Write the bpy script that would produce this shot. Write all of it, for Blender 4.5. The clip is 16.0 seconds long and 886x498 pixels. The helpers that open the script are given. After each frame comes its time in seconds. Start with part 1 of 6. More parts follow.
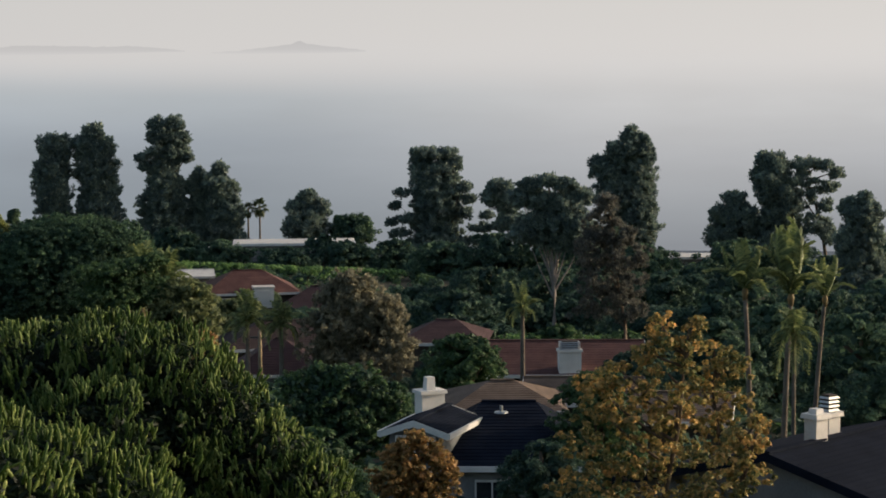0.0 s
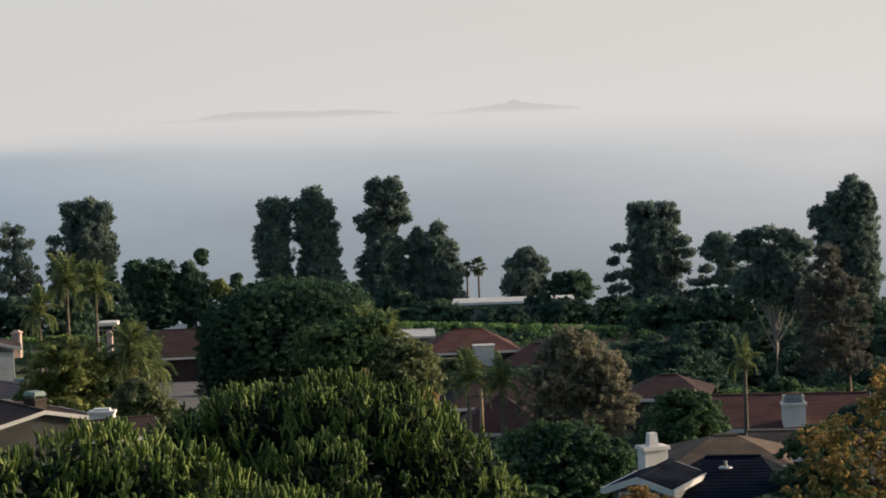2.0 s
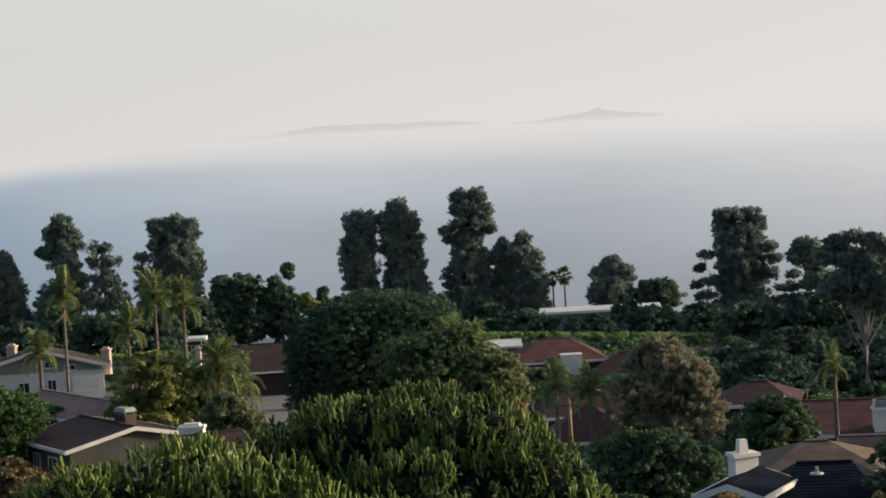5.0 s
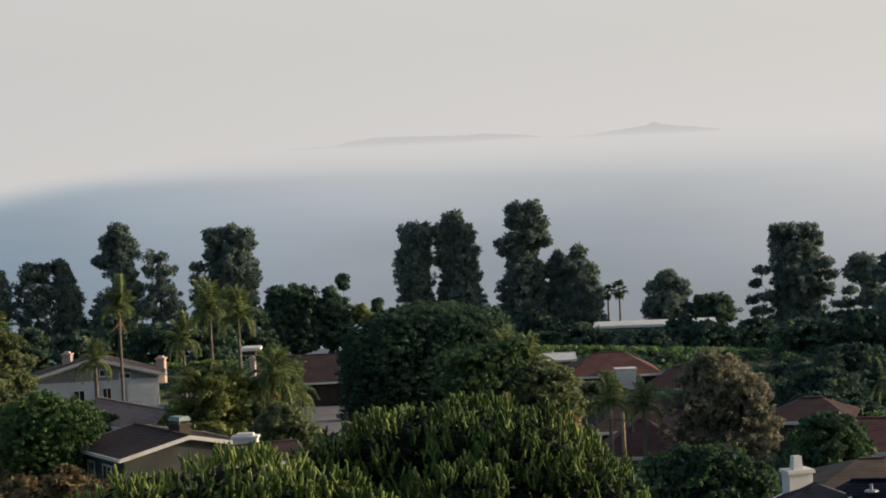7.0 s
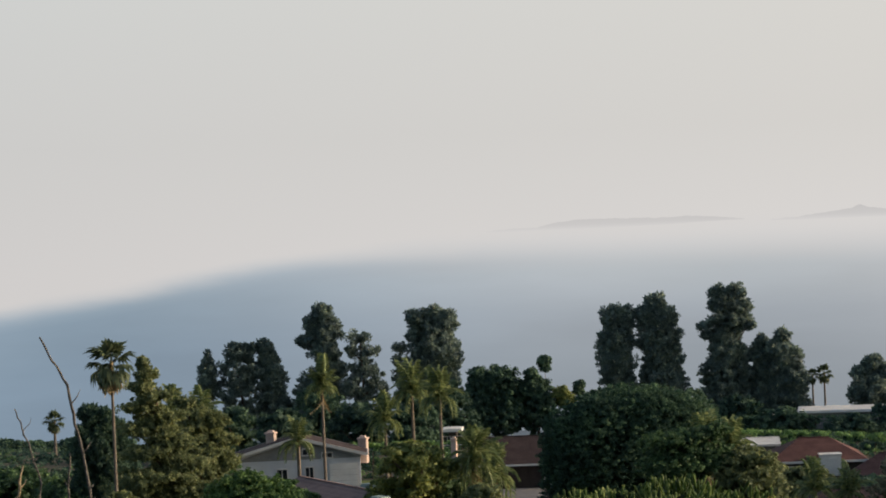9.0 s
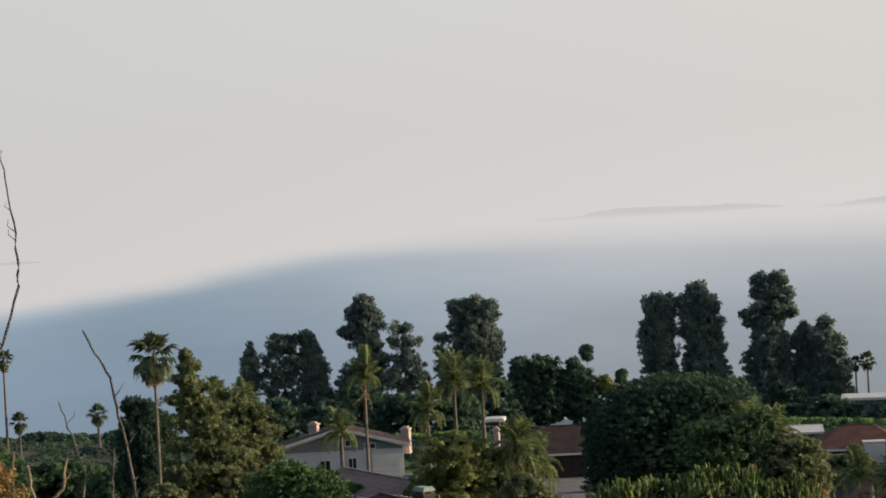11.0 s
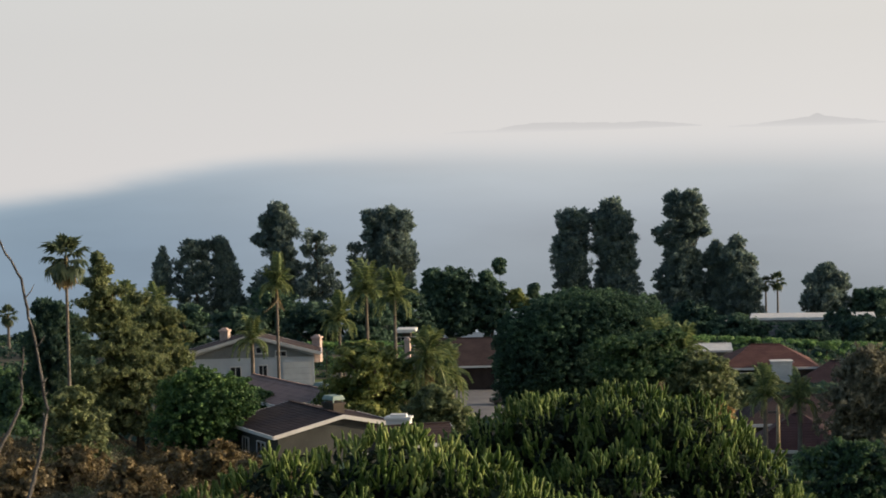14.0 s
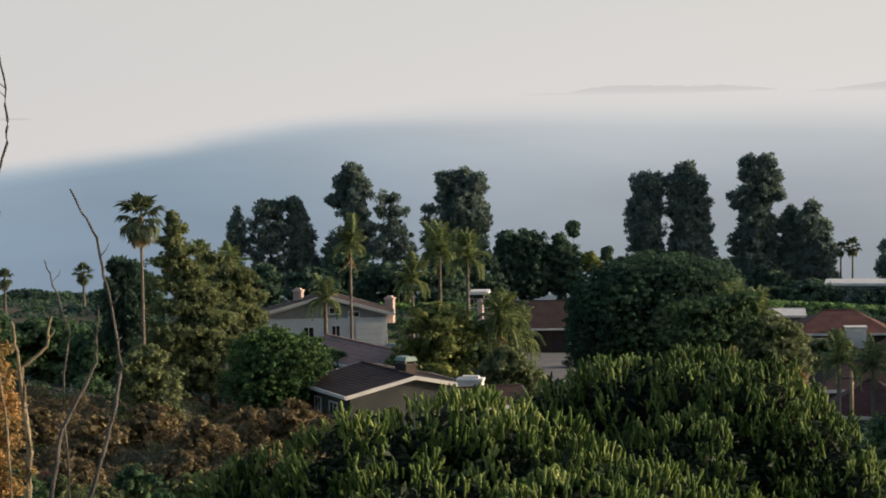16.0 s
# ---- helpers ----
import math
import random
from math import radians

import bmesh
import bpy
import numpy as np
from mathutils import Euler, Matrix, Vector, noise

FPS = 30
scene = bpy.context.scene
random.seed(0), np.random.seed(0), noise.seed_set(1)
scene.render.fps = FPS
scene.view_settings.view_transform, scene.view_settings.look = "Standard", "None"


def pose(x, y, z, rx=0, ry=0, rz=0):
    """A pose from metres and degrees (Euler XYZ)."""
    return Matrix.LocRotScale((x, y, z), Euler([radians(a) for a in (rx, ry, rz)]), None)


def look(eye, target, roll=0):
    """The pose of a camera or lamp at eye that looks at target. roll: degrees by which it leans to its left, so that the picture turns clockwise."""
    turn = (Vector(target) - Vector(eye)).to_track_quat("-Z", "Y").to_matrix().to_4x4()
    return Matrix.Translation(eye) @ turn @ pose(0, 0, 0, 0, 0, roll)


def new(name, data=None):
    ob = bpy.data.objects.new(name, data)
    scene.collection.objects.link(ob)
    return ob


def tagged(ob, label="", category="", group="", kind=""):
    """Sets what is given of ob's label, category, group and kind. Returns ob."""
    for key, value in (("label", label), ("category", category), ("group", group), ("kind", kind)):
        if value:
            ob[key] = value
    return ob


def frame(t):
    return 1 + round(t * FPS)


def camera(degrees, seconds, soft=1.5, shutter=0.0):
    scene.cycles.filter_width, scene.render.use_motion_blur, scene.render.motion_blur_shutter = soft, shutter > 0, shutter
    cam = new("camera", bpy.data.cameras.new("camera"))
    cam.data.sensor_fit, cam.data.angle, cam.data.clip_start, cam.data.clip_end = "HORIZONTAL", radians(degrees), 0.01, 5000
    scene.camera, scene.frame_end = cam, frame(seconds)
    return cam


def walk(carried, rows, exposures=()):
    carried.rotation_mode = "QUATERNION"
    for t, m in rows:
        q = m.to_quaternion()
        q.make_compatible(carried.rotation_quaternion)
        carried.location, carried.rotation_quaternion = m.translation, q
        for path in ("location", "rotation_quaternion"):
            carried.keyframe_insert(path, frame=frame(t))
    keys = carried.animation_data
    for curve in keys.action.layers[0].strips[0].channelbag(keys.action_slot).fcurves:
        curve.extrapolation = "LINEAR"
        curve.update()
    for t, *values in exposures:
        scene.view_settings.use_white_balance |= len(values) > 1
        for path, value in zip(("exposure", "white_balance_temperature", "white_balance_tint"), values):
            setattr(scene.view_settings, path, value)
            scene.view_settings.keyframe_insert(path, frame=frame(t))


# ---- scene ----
# ---- camera: a hand-held long lens on a terrace, turning where it stands ----
EYE = 40.0
cam = camera(22.0, 16.0, soft=1.78)
# seconds, yaw to the left, pitch up, lean to the right
ROWS = [
    (0.0, 0.000, -4.833, 0.400),
    (0.1, 0.972, -4.020, 0.440),
    (0.2, 1.727, -3.505, 0.479),
    (0.3, 2.573, -3.386, 0.519),
    (0.4, 2.987, -3.611, 0.558),
    (0.5, 3.381, -3.714, 0.598),
    (1.0, 3.651, -3.333, 0.744),
    (1.5, 4.375, -3.140, 1.358),
    (2.0, 5.472, -3.280, 2.026),
    (2.5, 6.233, -2.868, 2.485),
    (3.0, 6.689, -2.667, 2.777),
    (3.5, 6.791, -2.588, 2.927),
    (4.0, 7.045, -2.782, 2.997),
    (6.5, 8.452, -2.956, 2.974),
    (7.0, 8.977, -2.539, 2.656),
    (7.1, 9.256, -2.414, 2.678),
    (7.2, 9.762, -1.991, 2.701),
    (7.3, 10.802, -1.203, 2.723),
    (7.4, 12.134, -0.386, 2.745),
    (7.5, 13.489, 0.301, 2.767),
    (7.6, 14.805, 0.642, 2.716),
    (7.7, 15.541, 0.724, 2.664),
    (7.8, 15.940, 0.534, 2.612),
    (8.0, 15.980, 0.199, 2.509),
    (8.3, 14.958, -0.075, 2.420),
    (8.5, 14.057, -0.173, 2.361),
    (8.7, 13.917, -0.232, 2.407),
    (10.8, 14.906, -0.296, 2.887),
    (11.0, 14.999, -0.463, 2.933),
    (11.5, 15.172, -0.661, 2.871),
    (12.0, 15.327, -0.819, 2.807),
    (12.5, 15.387, -0.932, 2.610),
    (13.0, 15.181, -1.101, 2.353),
    (13.5, 13.996, -1.520, 2.013),
    (14.0, 12.943, -2.782, 1.350),
    (14.5, 13.266, -2.842, 1.213),
    (15.0, 13.777, -3.472, 1.279),
    (15.5, 14.306, -3.974, 1.338),
    (16.0, 14.811, -3.701, 0.920),
]

walk(cam, [(t, pose(0, 0, EYE, 90 + pitch, 0, yaw) @ pose(0, 0, 0, 0, 0, -lean)) for t, yaw, pitch, lean in ROWS],
     exposures=[(t, e + 0.26) for t, e in ((0.0, -0.06), (0.5, 0.08), (1.0, -0.03), (2.0, 0.02), (3.0, -0.03), (3.5, -0.05), (4.0, 0.15), (6.5, 0.0), (7.0, -0.05), (8.0, -0.02), (13.0, 0.03), (14.0, 0.11), (14.5, 0.0), (15.0, 0.25), (15.5, 0.33), (16.0, 0.08))])

# ---- light: low hazy evening sun from the sea's right, pale sky ----
SUN_BEARING, SUN_HEIGHT = 74.0, 14.0
world = bpy.data.worlds.new("evening_sky")
scene.world = world
world.use_nodes = True
wn = world.node_tree.nodes
sky = wn.new("ShaderNodeTexSky")
sky.sky_type, sky.sun_disc = "NISHITA", False
sky.sun_elevation, sky.sun_rotation = radians(SUN_HEIGHT), radians(SUN_BEARING)
sky.air_density, sky.dust_density = 1.0, 3.0
world.node_tree.links.new(sky.outputs[0], wn["Background"].inputs[0])
wn["Background"].inputs[1].default_value = 0.15
sun = new("sun", bpy.data.lights.new("sun", "SUN"))
sun.data.energy, sun.data.angle, sun.data.color = 3.3, radians(1.5), (1.0, 0.82, 0.62)
sun.matrix_world = look((0, 0, 0), (-math.sin(radians(SUN_BEARING)), -math.cos(radians(SUN_BEARING)), -math.tan(radians(SUN_HEIGHT))))


# ---- materials ----
def links(m, a, b):
    m.node_tree.links.new(a, b)


def node(m, kind, **inputs):
    n = m.node_tree.nodes.new(kind)
    for key, value in inputs.items():
        n.inputs[key].default_value = value
    return n


def ramp(m, stops, mode="LINEAR"):
    n = m.node_tree.nodes.new("ShaderNodeValToRGB")
    n.color_ramp.interpolation = mode
    while len(n.color_ramp.elements) < len(stops):
        n.color_ramp.elements.new(0.5)
    for e, (p, c) in zip(n.color_ramp.elements, stops):
        e.position = p
        e.color = (*c, 1) if len(c) == 3 else c
    return n


def surface(name, dark, light, scale=1.0, rough=0.8, bump=0.3, fine=18.0, metal=0.0, spread=0.5, per_piece=0.0, spec=0.2):
    """A worn surface: broad stains between two colours, fine grain and relief."""
    m = bpy.data.materials.new(name)
    m.use_nodes = True
    b = m.node_tree.nodes["Principled BSDF"]
    b.inputs["Roughness"].default_value, b.inputs["Metallic"].default_value = rough, metal
    b.inputs["Specular IOR Level"].default_value = 0.5 if rough < 0.5 else spec
    co = m.node_tree.nodes.new("ShaderNodeTexCoord")
    broad = node(m, "ShaderNodeTexNoise", Scale=scale, Detail=5.0, Roughness=0.6)
    grain = node(m, "ShaderNodeTexNoise", Scale=scale * fine, Detail=3.0)
    links(m, co.outputs["Object"], broad.inputs["Vector"])
    links(m, co.outputs["Object"], grain.inputs["Vector"])
    mix = node(m, "ShaderNodeMath")
    mix.operation = "MULTIPLY_ADD"
    links(m, grain.outputs["Fac"], mix.inputs[0])
    mix.inputs[1].default_value = 0.45
    sub = node(m, "ShaderNodeMath")
    sub.operation = "SUBTRACT"
    links(m, broad.outputs["Fac"], sub.inputs[0])
    sub.inputs[1].default_value = 0.22
    links(m, sub.outputs[0], mix.inputs[2])
    fac = mix.outputs[0]
    if per_piece:
        info = node(m, "ShaderNodeObjectInfo")
        extra = node(m, "ShaderNodeMath")
        extra.operation = "MULTIPLY_ADD"
        links(m, info.outputs["Random"], extra.inputs[0])
        extra.inputs[1].default_value = per_piece
        links(m, fac, extra.inputs[2])
        fac = extra.outputs[0]
    r = ramp(m, ((0.5 - spread / 2, dark), (0.5 + spread / 2, light)))
    links(m, fac, r.inputs[0])
    links(m, r.outputs[0], b.inputs["Base Color"])
    if bump:
        bp = node(m, "ShaderNodeBump", Strength=bump, Distance=0.02)
        links(m, grain.outputs["Fac"], bp.inputs["Height"])
        links(m, bp.outputs[0], b.inputs["Normal"])
    return m


def foliage(name, dark, mid, light, clear=0.4, rough=0.55, patch=0.35):
    """Leaves: each leaf takes its own tone, patches of the crown differ, some light passes through."""
    m = bpy.data.materials.new(name)
    m.use_nodes = True
    nt = m.node_tree
    b = nt.nodes["Principled BSDF"]
    b.inputs["Roughness"].default_value = rough
    b.inputs["Specular IOR Level"].default_value = 0.25
    co = nt.nodes.new("ShaderNodeTexCoord")
    patchy = node(m, "ShaderNodeTexNoise", Scale=patch, Detail=4.0)
    links(m, co.outputs["Object"], patchy.inputs["Vector"])
    info = nt.nodes.new("ShaderNodeNewGeometry")
    add = node(m, "ShaderNodeMath")
    add.operation = "MULTIPLY_ADD"
    links(m, info.outputs["Random Per Island"], add.inputs[0])
    add.inputs[1].default_value = 0.6
    sub = node(m, "ShaderNodeMath")
    sub.operation = "MULTIPLY_ADD"
    sub.inputs[1].default_value, sub.inputs[2].default_value = 1.3, -0.45
    links(m, patchy.outputs["Fac"], sub.inputs[0])
    links(m, sub.outputs[0], add.inputs[2])
    dark, mid, light = ((1.38 * c[0], 1.47 * c[1], 1.68 * c[2]) for c in (dark, mid, light))
    r = ramp(m, ((0.1, dark), (0.5, mid), (0.95, light)))
    links(m, add.outputs[0], r.inputs[0])
    links(m, r.outputs[0], b.inputs["Base Color"])
    t = nt.nodes.new("ShaderNodeBsdfTranslucent")
    links(m, r.outputs[0], t.inputs[0])
    mx = node(m, "ShaderNodeMixShader", Fac=clear)
    links(m, b.outputs[0], mx.inputs[1])
    links(m, t.outputs[0], mx.inputs[2])
    links(m, mx.outputs[0], nt.nodes["Material Output"].inputs[0])
    return m


M = {
    # far needles lightened: the haze over the distance is put into their colour
    "pine_far": foliage("far pine needles lightened for haze", (0.066, 0.086, 0.076), (0.112, 0.142, 0.110), (0.19, 0.22, 0.145)),
    "pine_brown": foliage("browned needles", (0.066, 0.064, 0.038), (0.125, 0.114, 0.062), (0.21, 0.185, 0.095)),
    "olive": foliage("grey olive needles", (0.092, 0.086, 0.053), (0.172, 0.154, 0.095), (0.276, 0.237, 0.142)),
    "dusky": foliage("dusky brown-grey needles", (0.046, 0.048, 0.038), (0.080, 0.078, 0.060), (0.135, 0.122, 0.090)),
    "broadleaf": foliage("dark broad leaves", (0.028, 0.049, 0.035), (0.054, 0.088, 0.051), (0.098, 0.146, 0.068), rough=0.78),
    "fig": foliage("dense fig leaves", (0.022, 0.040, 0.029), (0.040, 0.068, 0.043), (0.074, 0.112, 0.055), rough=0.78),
    "dome": foliage("fine dark green leaves", (0.026, 0.048, 0.030), (0.048, 0.084, 0.045), (0.100, 0.155, 0.066), rough=0.78),
    "garden": foliage("garden green leaves", (0.023, 0.045, 0.022), (0.050, 0.088, 0.033), (0.105, 0.155, 0.050)),
    "hedge": foliage("clipped hedge leaves", (0.06, 0.11, 0.04), (0.115, 0.19, 0.055), (0.19, 0.27, 0.08)),
    "bay": foliage("bright bay leaves", (0.025, 0.052, 0.018), (0.053, 0.097, 0.028), (0.161, 0.230, 0.055)),
    "lime": foliage("yellow green leaves", (0.058, 0.078, 0.024), (0.128, 0.143, 0.037), (0.246, 0.234, 0.061)),
    "greygreen": foliage("grey green leaves", (0.044, 0.064, 0.052), (0.095, 0.120, 0.092), (0.20, 0.23, 0.165)),
    "shoot": foliage("fresh pine shoots", (0.023, 0.045, 0.009), (0.088, 0.129, 0.023), (0.297, 0.314, 0.094), patch=0.8),
    "shoot_dark": foliage("darker pine shoots", (0.023, 0.042, 0.009), (0.080, 0.121, 0.025), (0.271, 0.299, 0.090), patch=0.8),
    "shade_needles": foliage("near needles darkened as shade", (0.005, 0.010, 0.005), (0.010, 0.019, 0.008), (0.022, 0.035, 0.014)),
    "autumn": foliage("turning maple leaves", (0.050, 0.070, 0.024), (0.20, 0.165, 0.050), (0.60, 0.34, 0.11), clear=0.4, patch=1.0),
    "rust": foliage("rust orange leaves", (0.065, 0.060, 0.022), (0.20, 0.125, 0.040), (0.42, 0.225, 0.080), patch=1.3),
    "cedar": foliage("olive cedar needles", (0.053, 0.067, 0.029), (0.110, 0.124, 0.048), (0.228, 0.230, 0.088)),
    "dry": foliage("dry brown scrub", (0.057, 0.042, 0.020), (0.128, 0.092, 0.039), (0.227, 0.159, 0.066), clear=0.25),
    "bloom": foliage("red blossom", (0.15, 0.02, 0.02), (0.32, 0.05, 0.045), (0.45, 0.10, 0.07)),
    "frond": foliage("palm fronds", (0.053, 0.074, 0.029), (0.115, 0.140, 0.050), (0.237, 0.241, 0.089), patch=1.2),
    "fan": foliage("fan palm leaves", (0.026, 0.038, 0.020), (0.055, 0.072, 0.034), (0.11, 0.12, 0.055), patch=1.2),
    "frond_dry": foliage("dry hanging fronds", (0.09, 0.065, 0.03), (0.18, 0.13, 0.06), (0.30, 0.23, 0.11), patch=1.2),
    "bark": surface("grey brown bark", (0.05, 0.038, 0.028), (0.17, 0.13, 0.095), 1.5, 0.9, 0.8),
    "pale_bark": surface("pale grey bark", (0.13, 0.115, 0.105), (0.27, 0.245, 0.22), 1.5, 0.9, 0.6),
    "palm_bark": surface("ringed palm bark", (0.085, 0.072, 0.058), (0.20, 0.17, 0.14), 2.0, 0.9, 0.7),
    "dead_wood": surface("weathered dead wood", (0.060, 0.054, 0.050), (0.185, 0.168, 0.150), 6.0, 0.85, 0.8),
    "pale_wood": surface("bleached dead wood", (0.20, 0.155, 0.095), (0.40, 0.32, 0.21), 6.0, 0.85, 0.8),
    "earth": surface("dry hillside earth", (0.028, 0.030, 0.016), (0.085, 0.070, 0.040), 0.08, 0.95, 0.5, 40.0),
    "concrete": surface("pale driveway concrete", (0.12, 0.112, 0.105), (0.19, 0.177, 0.167), 0.6, 0.9),
    "white": surface("weathered white paint", (0.55, 0.53, 0.49), (0.78, 0.76, 0.72), 0.8, 0.7, 0.15, spread=0.7),
    "trim": surface("pale trim paint", (0.48, 0.46, 0.43), (0.68, 0.66, 0.62), 1.2, 0.6, 0.15, spread=0.7),
    # stucco colour lowered to stand for the shade on the walls
    "stucco": surface("tan stucco darkened for shade", (0.044, 0.037, 0.030), (0.076, 0.064, 0.053), 0.6, 0.9, 0.4),
    "pale_siding": surface("pale blue-grey siding", (0.38, 0.40, 0.42), (0.54, 0.56, 0.58), 0.7, 0.8, 0.3),
    "drab": surface("drab grey-green siding", (0.045, 0.047, 0.044), (0.08, 0.082, 0.076), 0.6, 0.9, 0.4),
    "brick": surface("pale pink brick", (0.36, 0.26, 0.22), (0.55, 0.43, 0.375), 1.5, 0.9, 0.4),
    "grey_wall": surface("grey siding", (0.15, 0.155, 0.155), (0.25, 0.255, 0.25), 0.7, 0.8, 0.3),
    "roof_brown": surface("dark brown shingles", (0.028, 0.018, 0.017), (0.062, 0.041, 0.038), 0.8, 0.9, 0.6, 20.0, per_piece=0.12),
    "roof_red": surface("red clay tiles", (0.062, 0.028, 0.025), (0.125, 0.060, 0.051), 0.8, 0.85, 0.6, 20.0, per_piece=0.12),
    "roof_tan": surface("tan shingles", (0.08, 0.056, 0.042), (0.16, 0.115, 0.088), 0.8, 0.9, 0.6, 20.0, per_piece=0.12),
    "roof_pink": surface("pinkish tan tiles", (0.13, 0.085, 0.075), (0.26, 0.18, 0.16), 0.8, 0.9, 0.6, 20.0, per_piece=0.25),
    "roof_slate": surface("blue black slate", (0.006, 0.009, 0.016), (0.014, 0.018, 0.029), 1.0, 0.92, 0.4, 20.0, per_piece=0.12, spec=0.03),
    "roof_maroon": surface("maroon shingles", (0.034, 0.019, 0.020), (0.074, 0.042, 0.043), 0.8, 0.9, 0.6, 20.0, per_piece=0.12),
    "dark_wood": surface("dark stained timber", (0.02, 0.014, 0.012), (0.05, 0.035, 0.028), 1.0, 0.7),
    "metal": surface("galvanised metal", (0.30, 0.31, 0.31), (0.48, 0.49, 0.48), 2.0, 0.45, 0.1, metal=0.6),
    "verdigris": surface("greenish metal cap", (0.16, 0.22, 0.19), (0.28, 0.34, 0.30), 2.0, 0.6, 0.15),
    "glass": surface("dark window glass", (0.012, 0.014, 0.017), (0.03, 0.034, 0.04), 0.6, 0.08, 0.0),
    "lawn": surface("sunlit lawn", (0.07, 0.10, 0.02), (0.15, 0.17, 0.04), 0.5, 0.95, 0.5),
    "asphalt": surface("worn asphalt", (0.04, 0.04, 0.042), (0.07, 0.07, 0.072), 0.6, 0.9, 0.4),
    "car_paint": surface("dark car paint", (0.012, 0.013, 0.016), (0.02, 0.021, 0.024), 0.6, 0.25, 0.0),
    "sea": surface("calm grey sea", (0.03, 0.05, 0.07), (0.05, 0.075, 0.10), 0.004, 0.25, 0.4, 80.0),
}

# ---- lie of the land: a hillside that falls away from the terrace to the sea ----
PROFILE_Y = (-5000, 4, 8, 13, 20, 35, 50, 80, 110, 150, 200, 235, 285, 360, 430, 560, 640, 900, 1500, 5000)
PROFILE_Z = (-1.6, -1.7, -2.3, -3.6, -6.0, -11.0, -14.5, -17.8, -19.6, -22.2, -25.4, -30.6, -31.8, -34.6, -40.0, -53.0, -62.0, -130.0, -345.0, -360.0)


def ground_z(x, y):
    z = float(np.interp(y, PROFILE_Y, PROFILE_Z)) + EYE
    rough = min(1.0, max(0.0, (math.hypot(x, y) - 15) / 60))
    return z + rough * 1.1 * noise.noise((x * 0.02, y * 0.02, 3.0)) + rough * 0.25 * noise.noise((x * 0.13, y * 0.13, 7.0))


def at(bearing, d):
    """Plan place by bearing (degrees to the right of the view's axis) and distance."""
    return d * math.sin(radians(bearing)), d * math.cos(radians(bearing))


def level(d, elevation):
    """Height of a point seen at that elevation and distance from the terrace."""
    return EYE + d * math.tan(radians(elevation))


# ---- mesh helpers ----
class Shape:
    def __init__(self):
        self.v, self.f = [], []

    def add(self, verts, faces):
        n = len(self.v)
        self.v += [tuple(p) for p in verts]
        self.f += [tuple(i + n for i in q) for q in faces]
        return self

    def box(self, lo, hi, m=None, taper=0.0):
        (x0, y0, z0), (x1, y1, z1) = lo, hi
        t = taper
        p = [Vector(c) for c in ((x0, y0, z0), (x1, y0, z0), (x1, y1, z0), (x0, y1, z0),
                                 (x0 + t, y0 + t, z1), (x1 - t, y0 + t, z1), (x1 - t, y1 - t, z1), (x0 + t, y1 - t, z1))]
        if m:
            p = [m @ c for c in p]
        return self.add(p, ((3, 2, 1, 0), (4, 5, 6, 7), (0, 1, 5, 4), (1, 2, 6, 5), (2, 3, 7, 6), (3, 0, 4, 7)))

    def tube(self, path, radii, sides=8, cap=True):
        rings = []
        for i, p in enumerate(path):
            a, b = Vector(path[max(i - 1, 0)]), Vector(path[min(i + 1, len(path) - 1)])
            q = (b - a).to_track_quat("Z", "X")
            rings.append([Vector(p) + q @ Vector((radii[i] * math.cos(k * math.tau / sides), radii[i] * math.sin(k * math.tau / sides), 0)) for k in range(sides)])
        faces = [(i * sides + k, i * sides + (k + 1) % sides, (i + 1) * sides + (k + 1) % sides, (i + 1) * sides + k) for i in range(len(path) - 1) for k in range(sides)]
        if cap:
            faces += [tuple(reversed(range(sides))), tuple(range((len(path) - 1) * sides, len(path) * sides))]
        return self.add([p for r in rings for p in r], faces)


def mesh_of(name, shape, material):
    me = bpy.data.meshes.new(name)
    me.from_pydata(shape.v, [], shape.f)
    me.materials.append(M[material])
    return me


def part(name, shape, material, parent=None, label="", smooth=False):
    me = shape if isinstance(shape, bpy.types.Mesh) else mesh_of(name, shape, material)
    if smooth:
        me.polygons.foreach_set("use_smooth", [True] * len(me.polygons))
    ob = new(name, me)
    if parent:
        ob.parent = parent
    if label:
        ob["label"] = label
    return ob


def thing(name, m, label, category, group="", kind=""):
    ob = new(name)
    ob.empty_display_size = 0.3
    ob.matrix_world = m
    return tagged(ob, label, category, group, kind)


def quads_mesh(name, corners, material, faces=None):
    """One mesh out of an array of loose quads, n x 4 x 3, or of points and quads that share them."""
    pts = np.ascontiguousarray(corners, dtype=np.float32).reshape(-1, 3)
    faces = np.arange(len(pts), dtype=np.int32) if faces is None else np.ascontiguousarray(faces, dtype=np.int32).ravel()
    n = len(faces) // 4
    me = bpy.data.meshes.new(name)
    me.vertices.add(len(pts))
    me.vertices.foreach_set("co", pts.ravel())
    me.loops.add(n * 4)
    me.loops.foreach_set("vertex_index", faces)
    me.polygons.add(n)
    me.polygons.foreach_set("loop_start", np.arange(0, n * 4, 4, dtype=np.int32))
    me.update(calc_edges=True)
    me.materials.append(M[material])
    return me


def unit(a):
    return a / np.maximum(np.linalg.norm(a, axis=-1, keepdims=True), 1e-9)


def leaf_quads(rng, centre, normal, length, width):
    """Pointed leaves: at each centre one bent rhombus about the normal."""
    n = len(centre)
    along = unit(np.cross(normal, unit(rng.normal(size=(n, 3)))))
    side = np.cross(normal, along)
    s = rng.uniform(0.6, 1.3, (n, 1))
    a, b = along * length * s / 2, side * width * s / 2
    droop = normal * (length * 0.12)
    return np.stack([centre - a - droop, centre + b, centre + a - droop, centre - b], 1)


